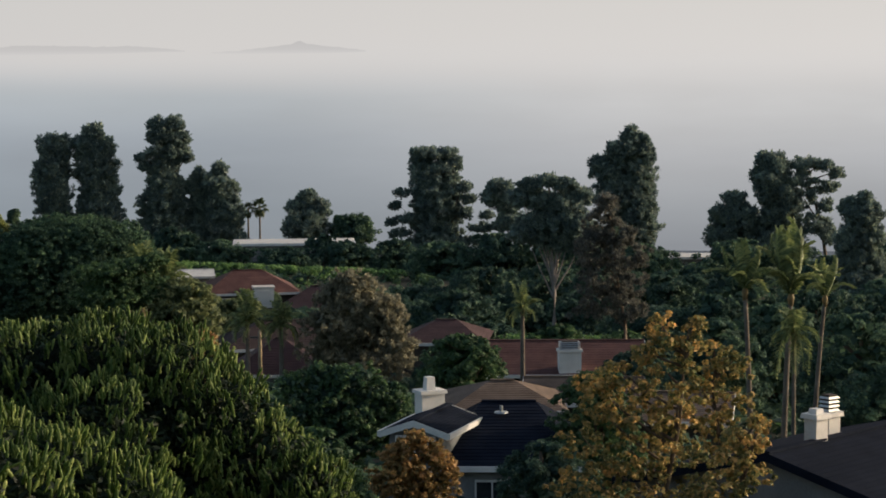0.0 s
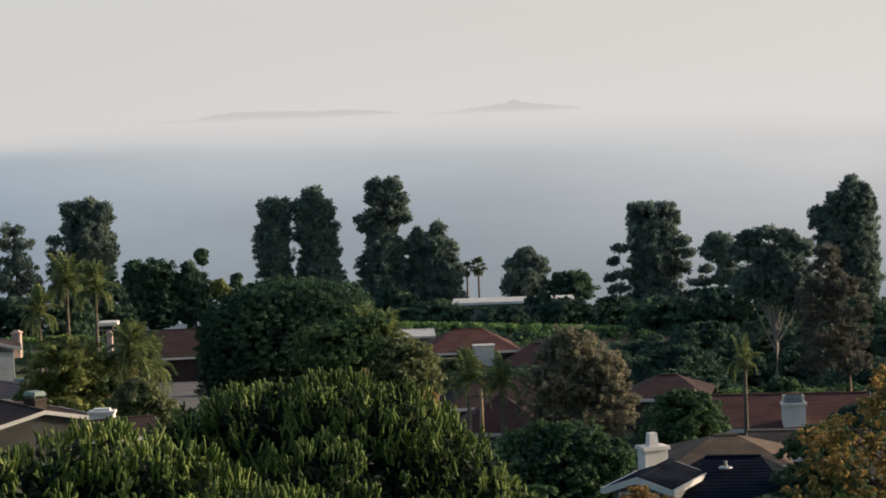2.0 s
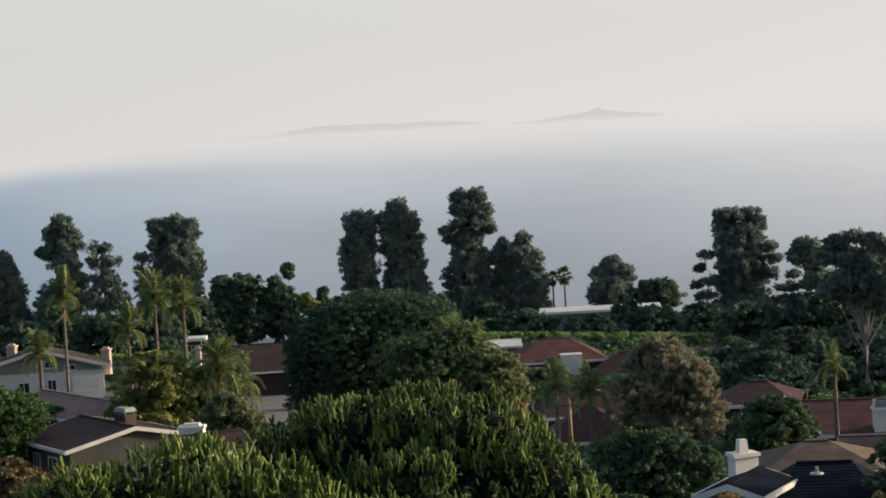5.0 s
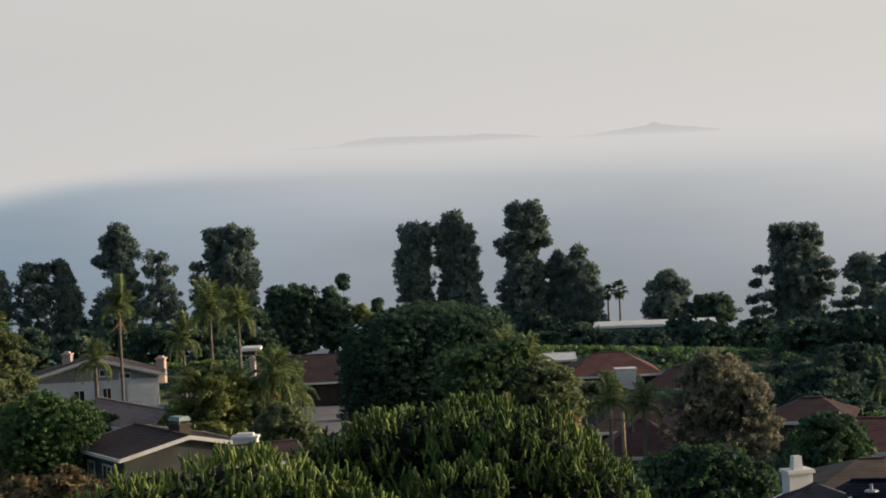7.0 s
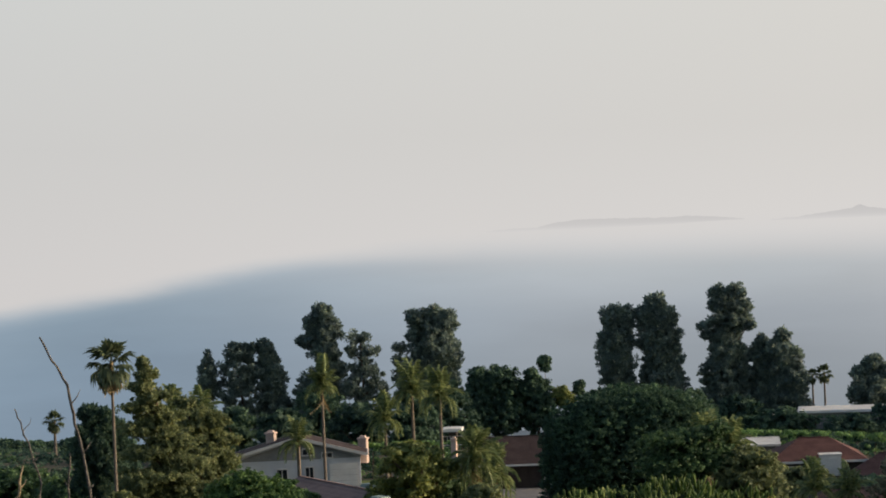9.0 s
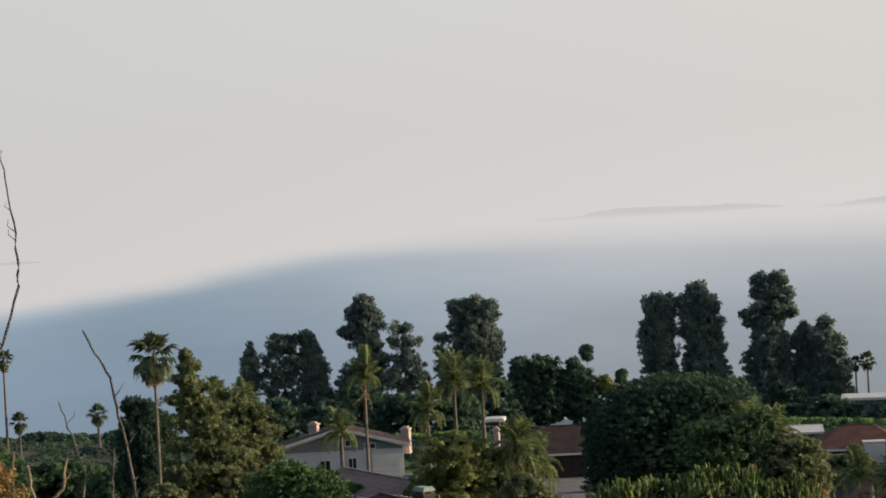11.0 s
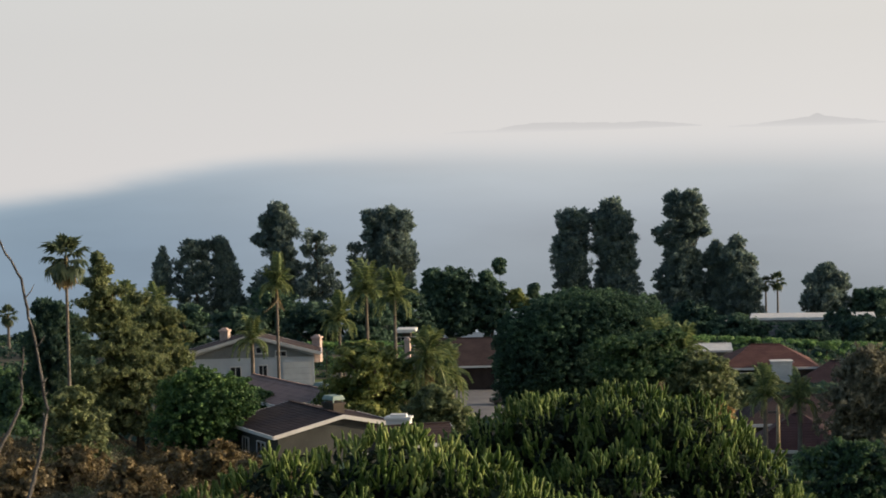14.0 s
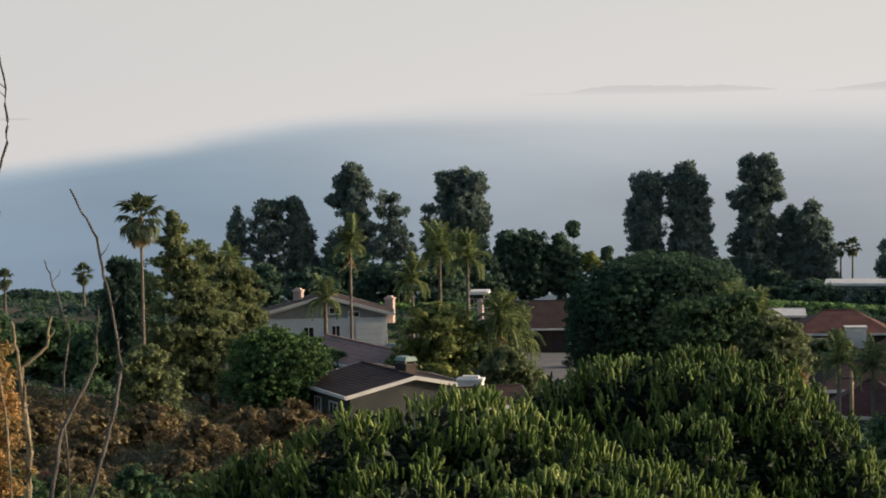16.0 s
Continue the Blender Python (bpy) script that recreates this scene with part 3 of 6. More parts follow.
def gable_house(name, bearing, d, top, heading, length, half, rise, label, roof="roof_brown", wall="stucco", trim="trim", over=0.5, rows=14, category="house", hip=0.0, foot=None):
    """A house by its nearer gable peak: ridge runs along heading. Local x along the ridge, y to its left."""
    x, y = at(bearing, d)
    z = level(d, top)
    root = thing(name, pose(x, y, z, 0, 0, 90 - heading), label, category)
    low = min(ground_z(x, y), ground_z(*at(bearing, d + length))) - z - 0.6
    low = low if foot is None else -foot
    L, W, R = length, half, rise
    drop = R * over / W
    xa, xb = -over, L + over
    ha, hb = (hip, hip) if hip else (0, 0)
    s = []
    for sg in (1, -1):
        e0, e1 = (xa, sg * (W + over), -R - drop), (xb, sg * (W + over), -R - drop)
        r0, r1 = (xa + ha, 0, 0), (xb - hb, 0, 0)
        if sg == 1:
            slope(s, e1, e0, r0, r1, rows)
        else:
            slope(s, e0, e1, r1, r0, rows)
    if hip:
        slope(s, (xa, W + over, -R - drop), (xa, -W - over, -R - drop), (xa + ha, -0.01, 0), (xa + ha, 0.01, 0), rows)
        slope(s, (xb, -W - over, -R - drop), (xb, W + over, -R - drop), (xb - hb, 0.01, 0), (xb - hb, -0.01, 0), rows)
    deck = Shape()
    u = -0.02
    deck.add([(xa + ha, 0, u), (xb - hb, 0, u), (xb, W + over, u - R - drop), (xa, W + over, u - R - drop), (xb, -W - over, u - R - drop), (xa, -W - over, u - R - drop),
              (xa + ha, 0, u - 0.15), (xb - hb, 0, u - 0.15), (xb, W + over, u - R - drop - 0.15), (xa, W + over, u - R - drop - 0.15), (xb, -W - over, u - R - drop - 0.15), (xa, -W - over, u - R - drop - 0.15)],
             ((0, 3, 2, 1), (0, 1, 4, 5), (6, 7, 8, 9), (6, 11, 10, 7), (0, 6, 9, 3), (0, 5, 11, 6), (1, 2, 8, 7), (1, 7, 10, 4), (3, 9, 8, 2), (5, 4, 10, 11)))
    deck_ob = part("roof", deck, trim, root)
    for course in s:
        part("shingle_course", course, roof, deck_ob)
    cap = Shape().box((xa + ha, -0.14, 0.0), (xb - hb, 0.14, 0.07))
    part("ridge_cap", cap, roof, root)
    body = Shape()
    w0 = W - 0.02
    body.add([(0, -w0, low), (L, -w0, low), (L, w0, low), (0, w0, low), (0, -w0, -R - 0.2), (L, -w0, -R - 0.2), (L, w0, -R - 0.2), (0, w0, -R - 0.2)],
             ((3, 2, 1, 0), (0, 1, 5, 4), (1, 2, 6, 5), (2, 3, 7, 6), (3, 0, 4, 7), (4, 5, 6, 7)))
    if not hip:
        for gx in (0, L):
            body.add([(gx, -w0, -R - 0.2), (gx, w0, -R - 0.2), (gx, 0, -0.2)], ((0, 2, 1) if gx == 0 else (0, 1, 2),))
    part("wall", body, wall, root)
    if not hip:
        for gx in (xa - 0.03, xb):
            for sg in (1, -1):
                b = Shape()
                b.add([(gx, 0, 0.03), (gx + 0.03, 0, 0.03), (gx + 0.03, sg * (W + over), -R - drop + 0.03), (gx, sg * (W + over), -R - drop + 0.03),
                       (gx, 0, -0.24), (gx + 0.03, 0, -0.24), (gx + 0.03, sg * (W + over), -R - drop - 0.24), (gx, sg * (W + over), -R - drop - 0.24)],
                      ((0, 1, 2, 3), (4, 7, 6, 5), (0, 3, 7, 4), (1, 5, 6, 2), (0, 4, 5, 1), (3, 2, 6, 7)))
                part("barge_board", b, trim, root)
    for sg in (1, -1):
        yy = sg * (W + over)
        part("gutter", Shape().box((xa, min(yy, yy + sg * 0.1), -R - drop - 0.2), (xb, max(yy, yy + sg * 0.1), -R - drop + 0.02)), trim, root)
    return root


def wall_window(root, x, y, z, w, h, facing, frame_mat="trim", panes=2, name="window"):
    """A framed window on a wall of a house; facing: degrees about z in the house's own axes."""
    m = pose(x, y, z, 0, 0, facing)
    win = part(name, Shape().box((-0.02, -w / 2 + 0.05, -h / 2 + 0.05), (0.02, w / 2 - 0.05, h / 2 - 0.05)), "glass", root)
    win.matrix_local = m
    f = Shape()
    for lo, hi in (((-0.05, -w / 2, h / 2 - 0.06), (0.07, w / 2, h / 2 + 0.03)), ((-0.05, -w / 2 - 0.05, -h / 2 - 0.05), (0.11, w / 2 + 0.05, -h / 2 + 0.06)),
                   ((-0.05, -w / 2, -h / 2 + 0.06), (0.07, -w / 2 + 0.07, h / 2 - 0.06)), ((-0.05, w / 2 - 0.07, -h / 2 + 0.06), (0.07, w / 2, h / 2 - 0.06))):
        f.box(lo, hi)
    for k in range(1, panes):
        yy = -w / 2 + w * k / panes
        f.box((-0.03, yy - 0.03, -h / 2 + 0.06), (0.05, yy + 0.03, h / 2 - 0.06))
    part("frame", f, frame_mat, win)
    return win


def chimney(bearing, d, top, w, depth, turn, h, label, material="white", cap="flat", body="chimney"):
    x, y = at(bearing, d)
    z = level(d, top)
    root = thing(body, pose(x, y, z - h, 0, 0, turn), label, "chimney")
    a, b = w / 2, depth / 2
    part("shaft", Shape().box((-a, -b, 0), (a, b, h - 0.28)), material, root)
    part("collar", Shape().box((-a - 0.09, -b - 0.09, h - 0.28), (a + 0.09, b + 0.09, h - 0.13), taper=0.02), material, root)
    if cap == "flat":
        part("cap", Shape().box((-a * 0.7, -b * 0.7, h - 0.13), (a * 0.7, b * 0.7, h + 0.02), taper=0.03), material, root)
    elif cap == "pot":
        part("flue", Shape().box((-a * 0.45, -b * 0.55, h - 0.13), (a * 0.35, b * 0.55, h + 0.42), taper=0.04), material, root)
    elif cap == "hood":
        hood = part("hood", Shape().box((-a - 0.05, -b - 0.05, h + 0.05), (a + 0.05, b + 0.05, h + 0.32), taper=0.12), "verdigris", root, "greenish metal hood")
        for sx in (-1, 1):
            for sy in (-1, 1):
                part("post", Shape().box((sx * a * 0.8 - 0.03, sy * b * 0.8 - 0.03, h - 0.13), (sx * a * 0.8 + 0.03, sy * b * 0.8 + 0.03, h + 0.05)), "verdigris", hood)
    elif cap == "louvre":
        for k in range(4):
            part("louvre", Shape().box((-a * 0.95, -b * 0.95, h - 0.11 + k * 0.13), (a * 0.95, b * 0.95, h - 0.05 + k * 0.13), taper=0.03), "metal", root)
        part("flue", Shape().box((-a * 0.7, -b * 0.7, h - 0.13), (a * 0.7, b * 0.7, h + 0.40)), "dark_wood", root)
    return root


# ---- the setting: ground to the horizon, sea, hazy distance ----
def build_ground():
    radii = [0.0] + list(np.geomspace(2.0, 2600.0, 120))
    n = 240
    v, f = [(0, 0, ground_z(0, 0))], []
    for r in radii[1:]:
        for k in range(n):
            x, y = r * math.sin(k * math.tau / n), r * math.cos(k * math.tau / n)
            v.append((x, y, ground_z(x, y)))
    f += [(0, 1 + (k + 1) % n, 1 + k) for k in range(n)]
    for i in range(len(radii) - 2):
        for k in range(n):
            f.append((1 + i * n + k, 1 + i * n + (k + 1) % n, 1 + (i + 1) * n + (k + 1) % n, 1 + (i + 1) * n + k))
    s = Shape()
    s.v, s.f = v, f
    tagged(part("ground", s, "earth", smooth=True), "dry brown hillside earth falling to the sea", "ground", kind="structure")
    s = Shape()
    s.add([(-4800, 300, EYE - 325), (4800, 300, EYE - 325), (4800, 4800, EYE - 325), (-4800, 4800, EYE - 325)], ((0, 1, 2, 3),))
    tagged(part("sea_water", s, "sea"), "calm grey sea under evening fog", "water", kind="structure")


FOG_R = 3800.0


def math_node(m, op, a, b=None, c=None):
    n = m.node_tree.nodes.new("ShaderNodeMath")
    n.operation = op
    for i, q in enumerate((a, b, c)):
        if q is None:
            continue
        if isinstance(q, (int, float)):
            n.inputs[i].default_value = q
        else:
            links(m, q, n.inputs[i])
    return n.outputs[0]


def mix_colour(m, fac, a, b):
    n = m.node_tree.nodes.new("ShaderNodeMix")
    n.data_type = "RGBA"
    links(m, fac, n.inputs["Factor"])
    for q, key in ((a, "A"), (b, "B")):
        sock = [i for i in n.inputs if i.name == key and i.type == "RGBA"][0]
        if isinstance(q, tuple):
            sock.default_value = (*q, 1)
        else:
            links(m, q, sock)
    return [o for o in n.outputs if o.type == "RGBA"][0]


def haze_material():
    """Evening haze over a low fog bank: pale warm sky above, the bank's blue-grey shade below, by bearing and height."""
    m = bpy.data.materials.new("sea haze")
    m.use_nodes = True
    nt = m.node_tree
    nt.nodes.remove(nt.nodes["Principled BSDF"])
    co = nt.nodes.new("ShaderNodeTexCoord")
    sep = nt.nodes.new("ShaderNodeSeparateXYZ")
    links(m, co.outputs["Object"], sep.inputs[0])
    bearing = math_node(m, "MULTIPLY", math_node(m, "ARCTAN2", sep.outputs[0], sep.outputs[1]), 180 / math.pi)
    height = math_node(m, "MULTIPLY", sep.outputs[2], 180 / math.pi / FOG_R)
    wisps = node(m, "ShaderNodeTexNoise", Scale=0.0016, Detail=5.0, Roughness=0.55)
    stretch = nt.nodes.new("ShaderNodeMapping")
    stretch.inputs["Scale"].default_value = (1, 1, 5.0)
    links(m, co.outputs["Object"], stretch.inputs[0])
    links(m, stretch.outputs[0], wisps.inputs["Vector"])
    wisp = math_node(m, "SUBTRACT", wisps.outputs["Fac"], 0.5)
    # share of the way from bearing -28 to +12
    along = math_node(m, "MULTIPLY_ADD", bearing, 1 / 40, 28 / 40)
    # top of the bank in degrees, coded as (height + 3) / 4
    edge = ramp(m, [((b + 28) / 40, ((e + 3) / 4,) * 3) for b, e in BANK_TOP], "B_SPLINE")
    links(m, along, edge.inputs[0])
    top = math_node(m, "MULTIPLY_ADD", edge.outputs[0], 4.0, -3.0)
    depth = math_node(m, "SUBTRACT", math_node(m, "MULTIPLY_ADD", wisp, 0.85, top), height)
    # below the top: shade of the bank at the far left, middle and right
    d01 = math_node(m, "MULTIPLY_ADD", depth, 1 / 6, 1 / 6)
    left, mid, right = (ramp(m, s, "LINEAR") for s in (BANK_LEFT, BANK_MID, BANK_RIGHT))
    for r in (left, mid, right):
        links(m, d01, r.inputs[0])
    f1 = ramp(m, ((0.10, (0, 0, 0)), (0.48, (1, 1, 1))), "EASE")
    f2 = ramp(m, ((0.52, (0, 0, 0)), (0.86, (1, 1, 1))), "EASE")
    links(m, along, f1.inputs[0])
    links(m, along, f2.inputs[0])
    bank = mix_colour(m, f2.outputs[0], mix_colour(m, f1.outputs[0], left.outputs[0], mid.outputs[0]), right.outputs[0])
    cloudy = nt.nodes.new("ShaderNodeVectorMath")
    cloudy.operation = "SCALE"
    links(m, bank, cloudy.inputs[0])
    links(m, math_node(m, "MULTIPLY_ADD", wisp, 0.46, 1.0), cloudy.inputs["Scale"])
    bank = cloudy.outputs[0]
    h01 = math_node(m, "MULTIPLY_ADD", height, 1 / 12, 1 / 12)
    sky_l, sky_r = ramp(m, SKY_LEFT), ramp(m, SKY_RIGHT)
    links(m, h01, sky_l.inputs[0])
    links(m, h01, sky_r.inputs[0])
    sky_c = mix_colour(m, along, sky_l.outputs[0], sky_r.outputs[0])
    # the bank's soft upper edge: crisp at the left, thin veil to the right
    soft = ramp(m, ((0.0, (0.5,) * 3), (0.3, (0.55,) * 3), (0.5, (1.0,) * 3), (0.66, (1.35,) * 3)))
    links(m, along, soft.inputs[0])
    blend = math_node(m, "DIVIDE", depth, soft.outputs[0])
    fade = nt.nodes.new("ShaderNodeMapRange")
    fade.interpolation_type = "SMOOTHSTEP"
    fade.inputs["From Min"].default_value, fade.inputs["From Max"].default_value = -0.5, 0.7
    links(m, blend, fade.inputs["Value"])
    col = mix_colour(m, fade.outputs[0], sky_c, bank)
    em = nt.nodes.new("ShaderNodeEmission")
    em.inputs["Strength"].default_value = 0.835
    links(m, col, em.inputs[0])
    links(m, em.outputs[0], nt.nodes["Material Output"].inputs[0])
    return m


# bank top: bearing, degrees above the level line
BANK_TOP = ((-27, -1.75), (-24, -1.22), (-20, -0.60), (-17, -0.28), (-13, -0.16), (-9, -0.16), (-3, -0.15), (6, -0.2), (11, -0.3))
# shade by depth below the top: share of -1 .. 5 degrees
BANK_LEFT = ((0.15, (0.38, 0.455, 0.52)), (0.25, (0.265, 0.345, 0.425)), (0.45, (0.23, 0.305, 0.385)), (0.9, (0.20, 0.265, 0.34)))
BANK_MID = ((0.15, (0.62, 0.615, 0.615)), (0.30, (0.47, 0.50, 0.525)), (0.475, (0.365, 0.40, 0.44)), (0.76, (0.285, 0.32, 0.355)), (0.95, (0.27, 0.30, 0.33)))
BANK_RIGHT = ((0.15, (0.66, 0.645, 0.635)), (0.35, (0.585, 0.58, 0.58)), (0.55, (0.47, 0.475, 0.49)), (0.8, (0.33, 0.345, 0.365)), (0.95, (0.27, 0.285, 0.31)))
# sky by height: share of -1 .. 11 degrees
SKY_LEFT = ((0.03, (0.625, 0.605, 0.595)), (0.3, (0.60, 0.595, 0.585)), (0.9, (0.625, 0.65, 0.64)))
SKY_RIGHT = ((0.03, (0.74, 0.71, 0.69)), (0.3, (0.70, 0.67, 0.63)), (0.9, (0.75, 0.72, 0.66)))


def build_distance():
    M["haze"] = haze_material()
    s = Shape()
    n = 120
    for k in range(n + 1):
        b = radians(-60 + 96 * k / n)
        for e in (-9.0, 24.0):
            s.v.append((FOG_R * math.sin(b), FOG_R * math.cos(b), FOG_R * radians(e)))
    s.f = [(2 * k, 2 * k + 1, 2 * k + 3, 2 * k + 2) for k in range(n)]
    back = part("backdrop", s, "haze")
    back.location = (0, 0, EYE)
    tagged(back, "pale hazy evening sky above a blue-grey fog bank", "sky", kind="structure")
    # islands riding above the fog
    for ridge, seed in ISLANDS:
        s = Shape()
        b0, b1 = ridge[0][0], ridge[-1][0]
        k = 90
        for i in range(k + 1):
            b = b0 + (b1 - b0) * i / k
            e = float(np.interp(b, [q[0] for q in ridge], [q[1] for q in ridge]))
            e += 0.022 * noise.noise((b * 4, seed, 0)) + 0.012 * noise.noise((b * 11, seed, 3))
            lo = float(np.interp(b, [q[0] for q in ridge], [q[2] for q in ridge]))
            e = max(e, lo + 0.004)
            for rr, ee in ((FOG_R - 120, lo), (FOG_R - 90, e), (FOG_R - 40, lo)):
                x, y = at(b, rr)
                s.v.append((x, y, rr * math.tan(radians(ee))))
        s.f = [q for i in range(k) for q in ((3 * i, 3 * i + 3, 3 * i + 4, 3 * i + 1), (3 * i + 1, 3 * i + 4, 3 * i + 5, 3 * i + 2))]
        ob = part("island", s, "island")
        ob.location = (0, 0, EYE)
        tagged(ob, "faint island ridge above sea fog, mauve haze painted in", "island", kind="structure")


# islands glow in haze colours; the fade into fog is painted by height
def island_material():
    m = bpy.data.materials.new("island in painted haze glow")
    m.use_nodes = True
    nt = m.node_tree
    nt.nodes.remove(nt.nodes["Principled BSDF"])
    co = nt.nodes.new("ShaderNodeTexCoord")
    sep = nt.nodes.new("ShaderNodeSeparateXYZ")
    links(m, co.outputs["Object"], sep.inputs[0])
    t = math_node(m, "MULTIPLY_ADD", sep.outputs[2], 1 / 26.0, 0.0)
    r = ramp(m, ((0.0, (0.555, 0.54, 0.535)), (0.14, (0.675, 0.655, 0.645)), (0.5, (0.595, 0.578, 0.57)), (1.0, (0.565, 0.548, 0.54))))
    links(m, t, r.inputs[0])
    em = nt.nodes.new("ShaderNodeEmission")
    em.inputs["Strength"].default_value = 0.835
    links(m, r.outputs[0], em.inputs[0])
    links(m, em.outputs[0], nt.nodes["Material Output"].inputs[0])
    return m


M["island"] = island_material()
# bearing, ridge degrees, foot degrees
ISLANDS = (
    (((-12.85, 0.12, 0.09), (-12.3, 0.17, 0.09), (-11.6, 0.17, 0.10), (-11.1, 0.28, 0.10), (-10.5, 0.33, 0.10), (-10.0, 0.33, 0.10), (-9.2, 0.31, 0.11), (-8.2, 0.29, 0.12), (-7.7, 0.31, 0.14), (-6.9, 0.24, 0.16), (-6.4, 0.18, 0.16)), 2.0),
    (((-5.75, 0.13, 0.11), (-5.1, 0.17, 0.10), (-4.5, 0.24, 0.10), (-4.1, 0.29, 0.10), (-3.75, 0.33, 0.10), (-3.55, 0.41, 0.10), (-3.35, 0.34, 0.10), (-2.9, 0.27, 0.10), (-2.5, 0.24, 0.11), (-1.9, 0.16, 0.13)), 9.0),
    (((-26.4, -0.27, -0.30), (-25.7, -0.23, -0.30), (-25.0, -0.25, -0.29)), 4.0),
)
build_ground()
build_distance()
# ---- houses, nearest street first ----
# brown gabled house below the terrace
h1 = gable_house("house", -15.62, 150, -6.86, -38, 8.8, 4.5, 0.97, "low house with dark brown shingle roof and pale fascia", "roof_brown", "drab", over=0.45)
wall_window(h1, -0.02, -1.2, -3.2, 1.3, 1.1, 180)
wall_window(h1, 3.0, 4.52, -2.3, 1.6, 1.0, 90)
wall_window(h1, 6.0, 4.52, -2.3, 1.2, 1.0, 90)
chimney(-15.80, 153.0, -6.50, 1.25, 0.9, -38, 2.2, "stone chimney with greenish metal hood on brown roof", "stucco", "hood")
gable_house("house", -15.8, 168, -6.28, -40, 15, 3.2, 0.9, "low house with long pinkish tan tile roof and pale edges", "roof_pink", "stucco", over=0.4)
chimney(-16.05, 172, -6.16, 1.3, 0.9, -40, 1.8, "second chimney with greenish metal hood", "stucco", "hood")
gable_house("garden_shed", -14.75, 142, -7.2, 62, 4.5, 2.2, 0.8, "low outbuilding with dark brown roof", "roof_brown", "stucco", over=0.3, rows=8)
chimney(-14.16, 145, -6.9, 1.55, 1.0, 5, 1.6, "pale box chimney with metal cap on brown roof", "white", "flat")
# white house with wide gable
h2 = gable_house("house", -17.83, 200, -4.80, -16, 4.0, 5.5, 1.5, "white house with broad low gable and garage door", "roof_brown", "pale_siding", over=0.6)
part("gable_siding", Shape().add([(-0.03, -5.6, -2.05), (-0.03, 5.6, -2.05), (-0.03, 0, -0.3)], ((0, 2, 1),)), "grey_wall", h2, "grey upper siding")
g = part("garage_door", Shape().box((-0.06, -5.3, -4.6), (-0.02, -2.7, -2.5)), "trim", h2, "white panelled garage door")
for k in range(4):
    part("panel", Shape().box((-0.09, -5.2, -4.5 + k * 0.5), (-0.06, -2.8, -4.08 + k * 0.5), taper=0.0), "white", g)
wall_window(h2, -0.03, 1.4, -3.4, 1.0, 1.2, 180)
wall_window(h2, -0.03, -1.0, -3.5, 0.8, 1.6, 180)
wall_window(h2, -0.05, -2.6, -1.75, 1.0, 0.5, 180)
wall_window(h2, -0.05, -0.9, -1.4, 1.0, 0.6, 180)
wall_window(h2, -0.03, 4.4, -3.4, 1.6, 1.2, 180)
chimney(-18.47, 203, -4.62, 0.75, 0.75, 0, 2.4, "pale brick chimney catching low sun", "brick", "flat")
chimney(-16.17, 204, -4.86, 0.75, 0.75, 0, 2.4, "pale brick chimney catching low sun", "brick", "flat")
chimney(-13.89, 262, -4.99, 0.6, 0.6, 0, 2.4, "small pale brick chimney catching low sun", "brick", "flat")
# garage house by the driveway
h3 = gable_house("house", -13.4, 284, -5.03, 78, 18, 5.0, 2.6, "house with broad brown roof and open dark carport", "roof_brown", "stucco", over=0.7)
# dark slab on the solid wall paints the shade of the open carport
part("carport_shade_panel", Shape().box((2.6, -5.06, -5.9), (8.3, -4.99, -3.0)), "dark_wood", h3, "dark panel standing for the shade inside the carport")
for xx in (8.5, 9.3):
    part("post", Shape().box((xx, -5.5, -6.2), (xx + 0.3, -5.2, -2.9)), "white", h3, "white post")
# red tiled house under the hedge
h4 = gable_house("house", -6.0, 233, -5.32, 80, 8.8, 4.4, 1.7, "house with red clay tile hip roof", "roof_red", "stucco", over=0.5, hip=3.4)
b = part("dormer", Shape().box((4.5, -5.8, -3.3), (6.5, -4.0, -1.3)), "white", h4, "white box dormer")
part("dormer_trim", Shape().box((4.4, -5.92, -1.3), (6.6, -4.0, -1.17)), "trim", b)
part("panel", Shape().box((4.8, -5.84, -3.0), (6.2, -5.8, -1.6)), "trim", b)
wall_window(h4, 2.2, -4.45, -3.0, 1.6, 1.2, -90)
gable_house("house", -6.95, 243, -5.28, 82, 4.5, 3.0, 0.35, "low flat-roofed wing with pale roof", "trim", "grey_wall", over=0.5, rows=5)
gable_house("house", -3.95, 228, -5.72, 95, 8, 4.0, 1.6, "low house with dull red roof", "roof_maroon", "stucco", over=0.5, hip=3)
# maroon gable with white trim and a pole
gable_house("house", -5.3, 160, -7.02, 88, 6.4, 3.0, 1.9, "small house with maroon hip roof and white trim", "roof_maroon", "grey_wall", "white", over=0.4, hip=3.3)
gable_house("house", -5.5, 176, -6.6, 80, 9.0, 3.8, 1.5, "house with shaded brown hip roof behind palms", "roof_brown", "stucco", over=0.4, hip=3.0)
pole_x, pole_y = at(-4.64, 156)
up = thing("utility_pole", pose(pole_x, pole_y, ground_z(pole_x, pole_y) - 0.2), "grey wooden utility pole beside maroon roof", "pole")
ph = level(156, -6.82) - ground_z(pole_x, pole_y) + 0.2
part("post", Shape().tube([(0, 0, 0), (0, 0, ph)], [0.15, 0.12], 10), "pale_wood", up, smooth=True)
part("crossarm", Shape().box((-0.7, -0.06, ph - 0.55), (0.7, 0.06, ph - 0.43)), "dead_wood", up)
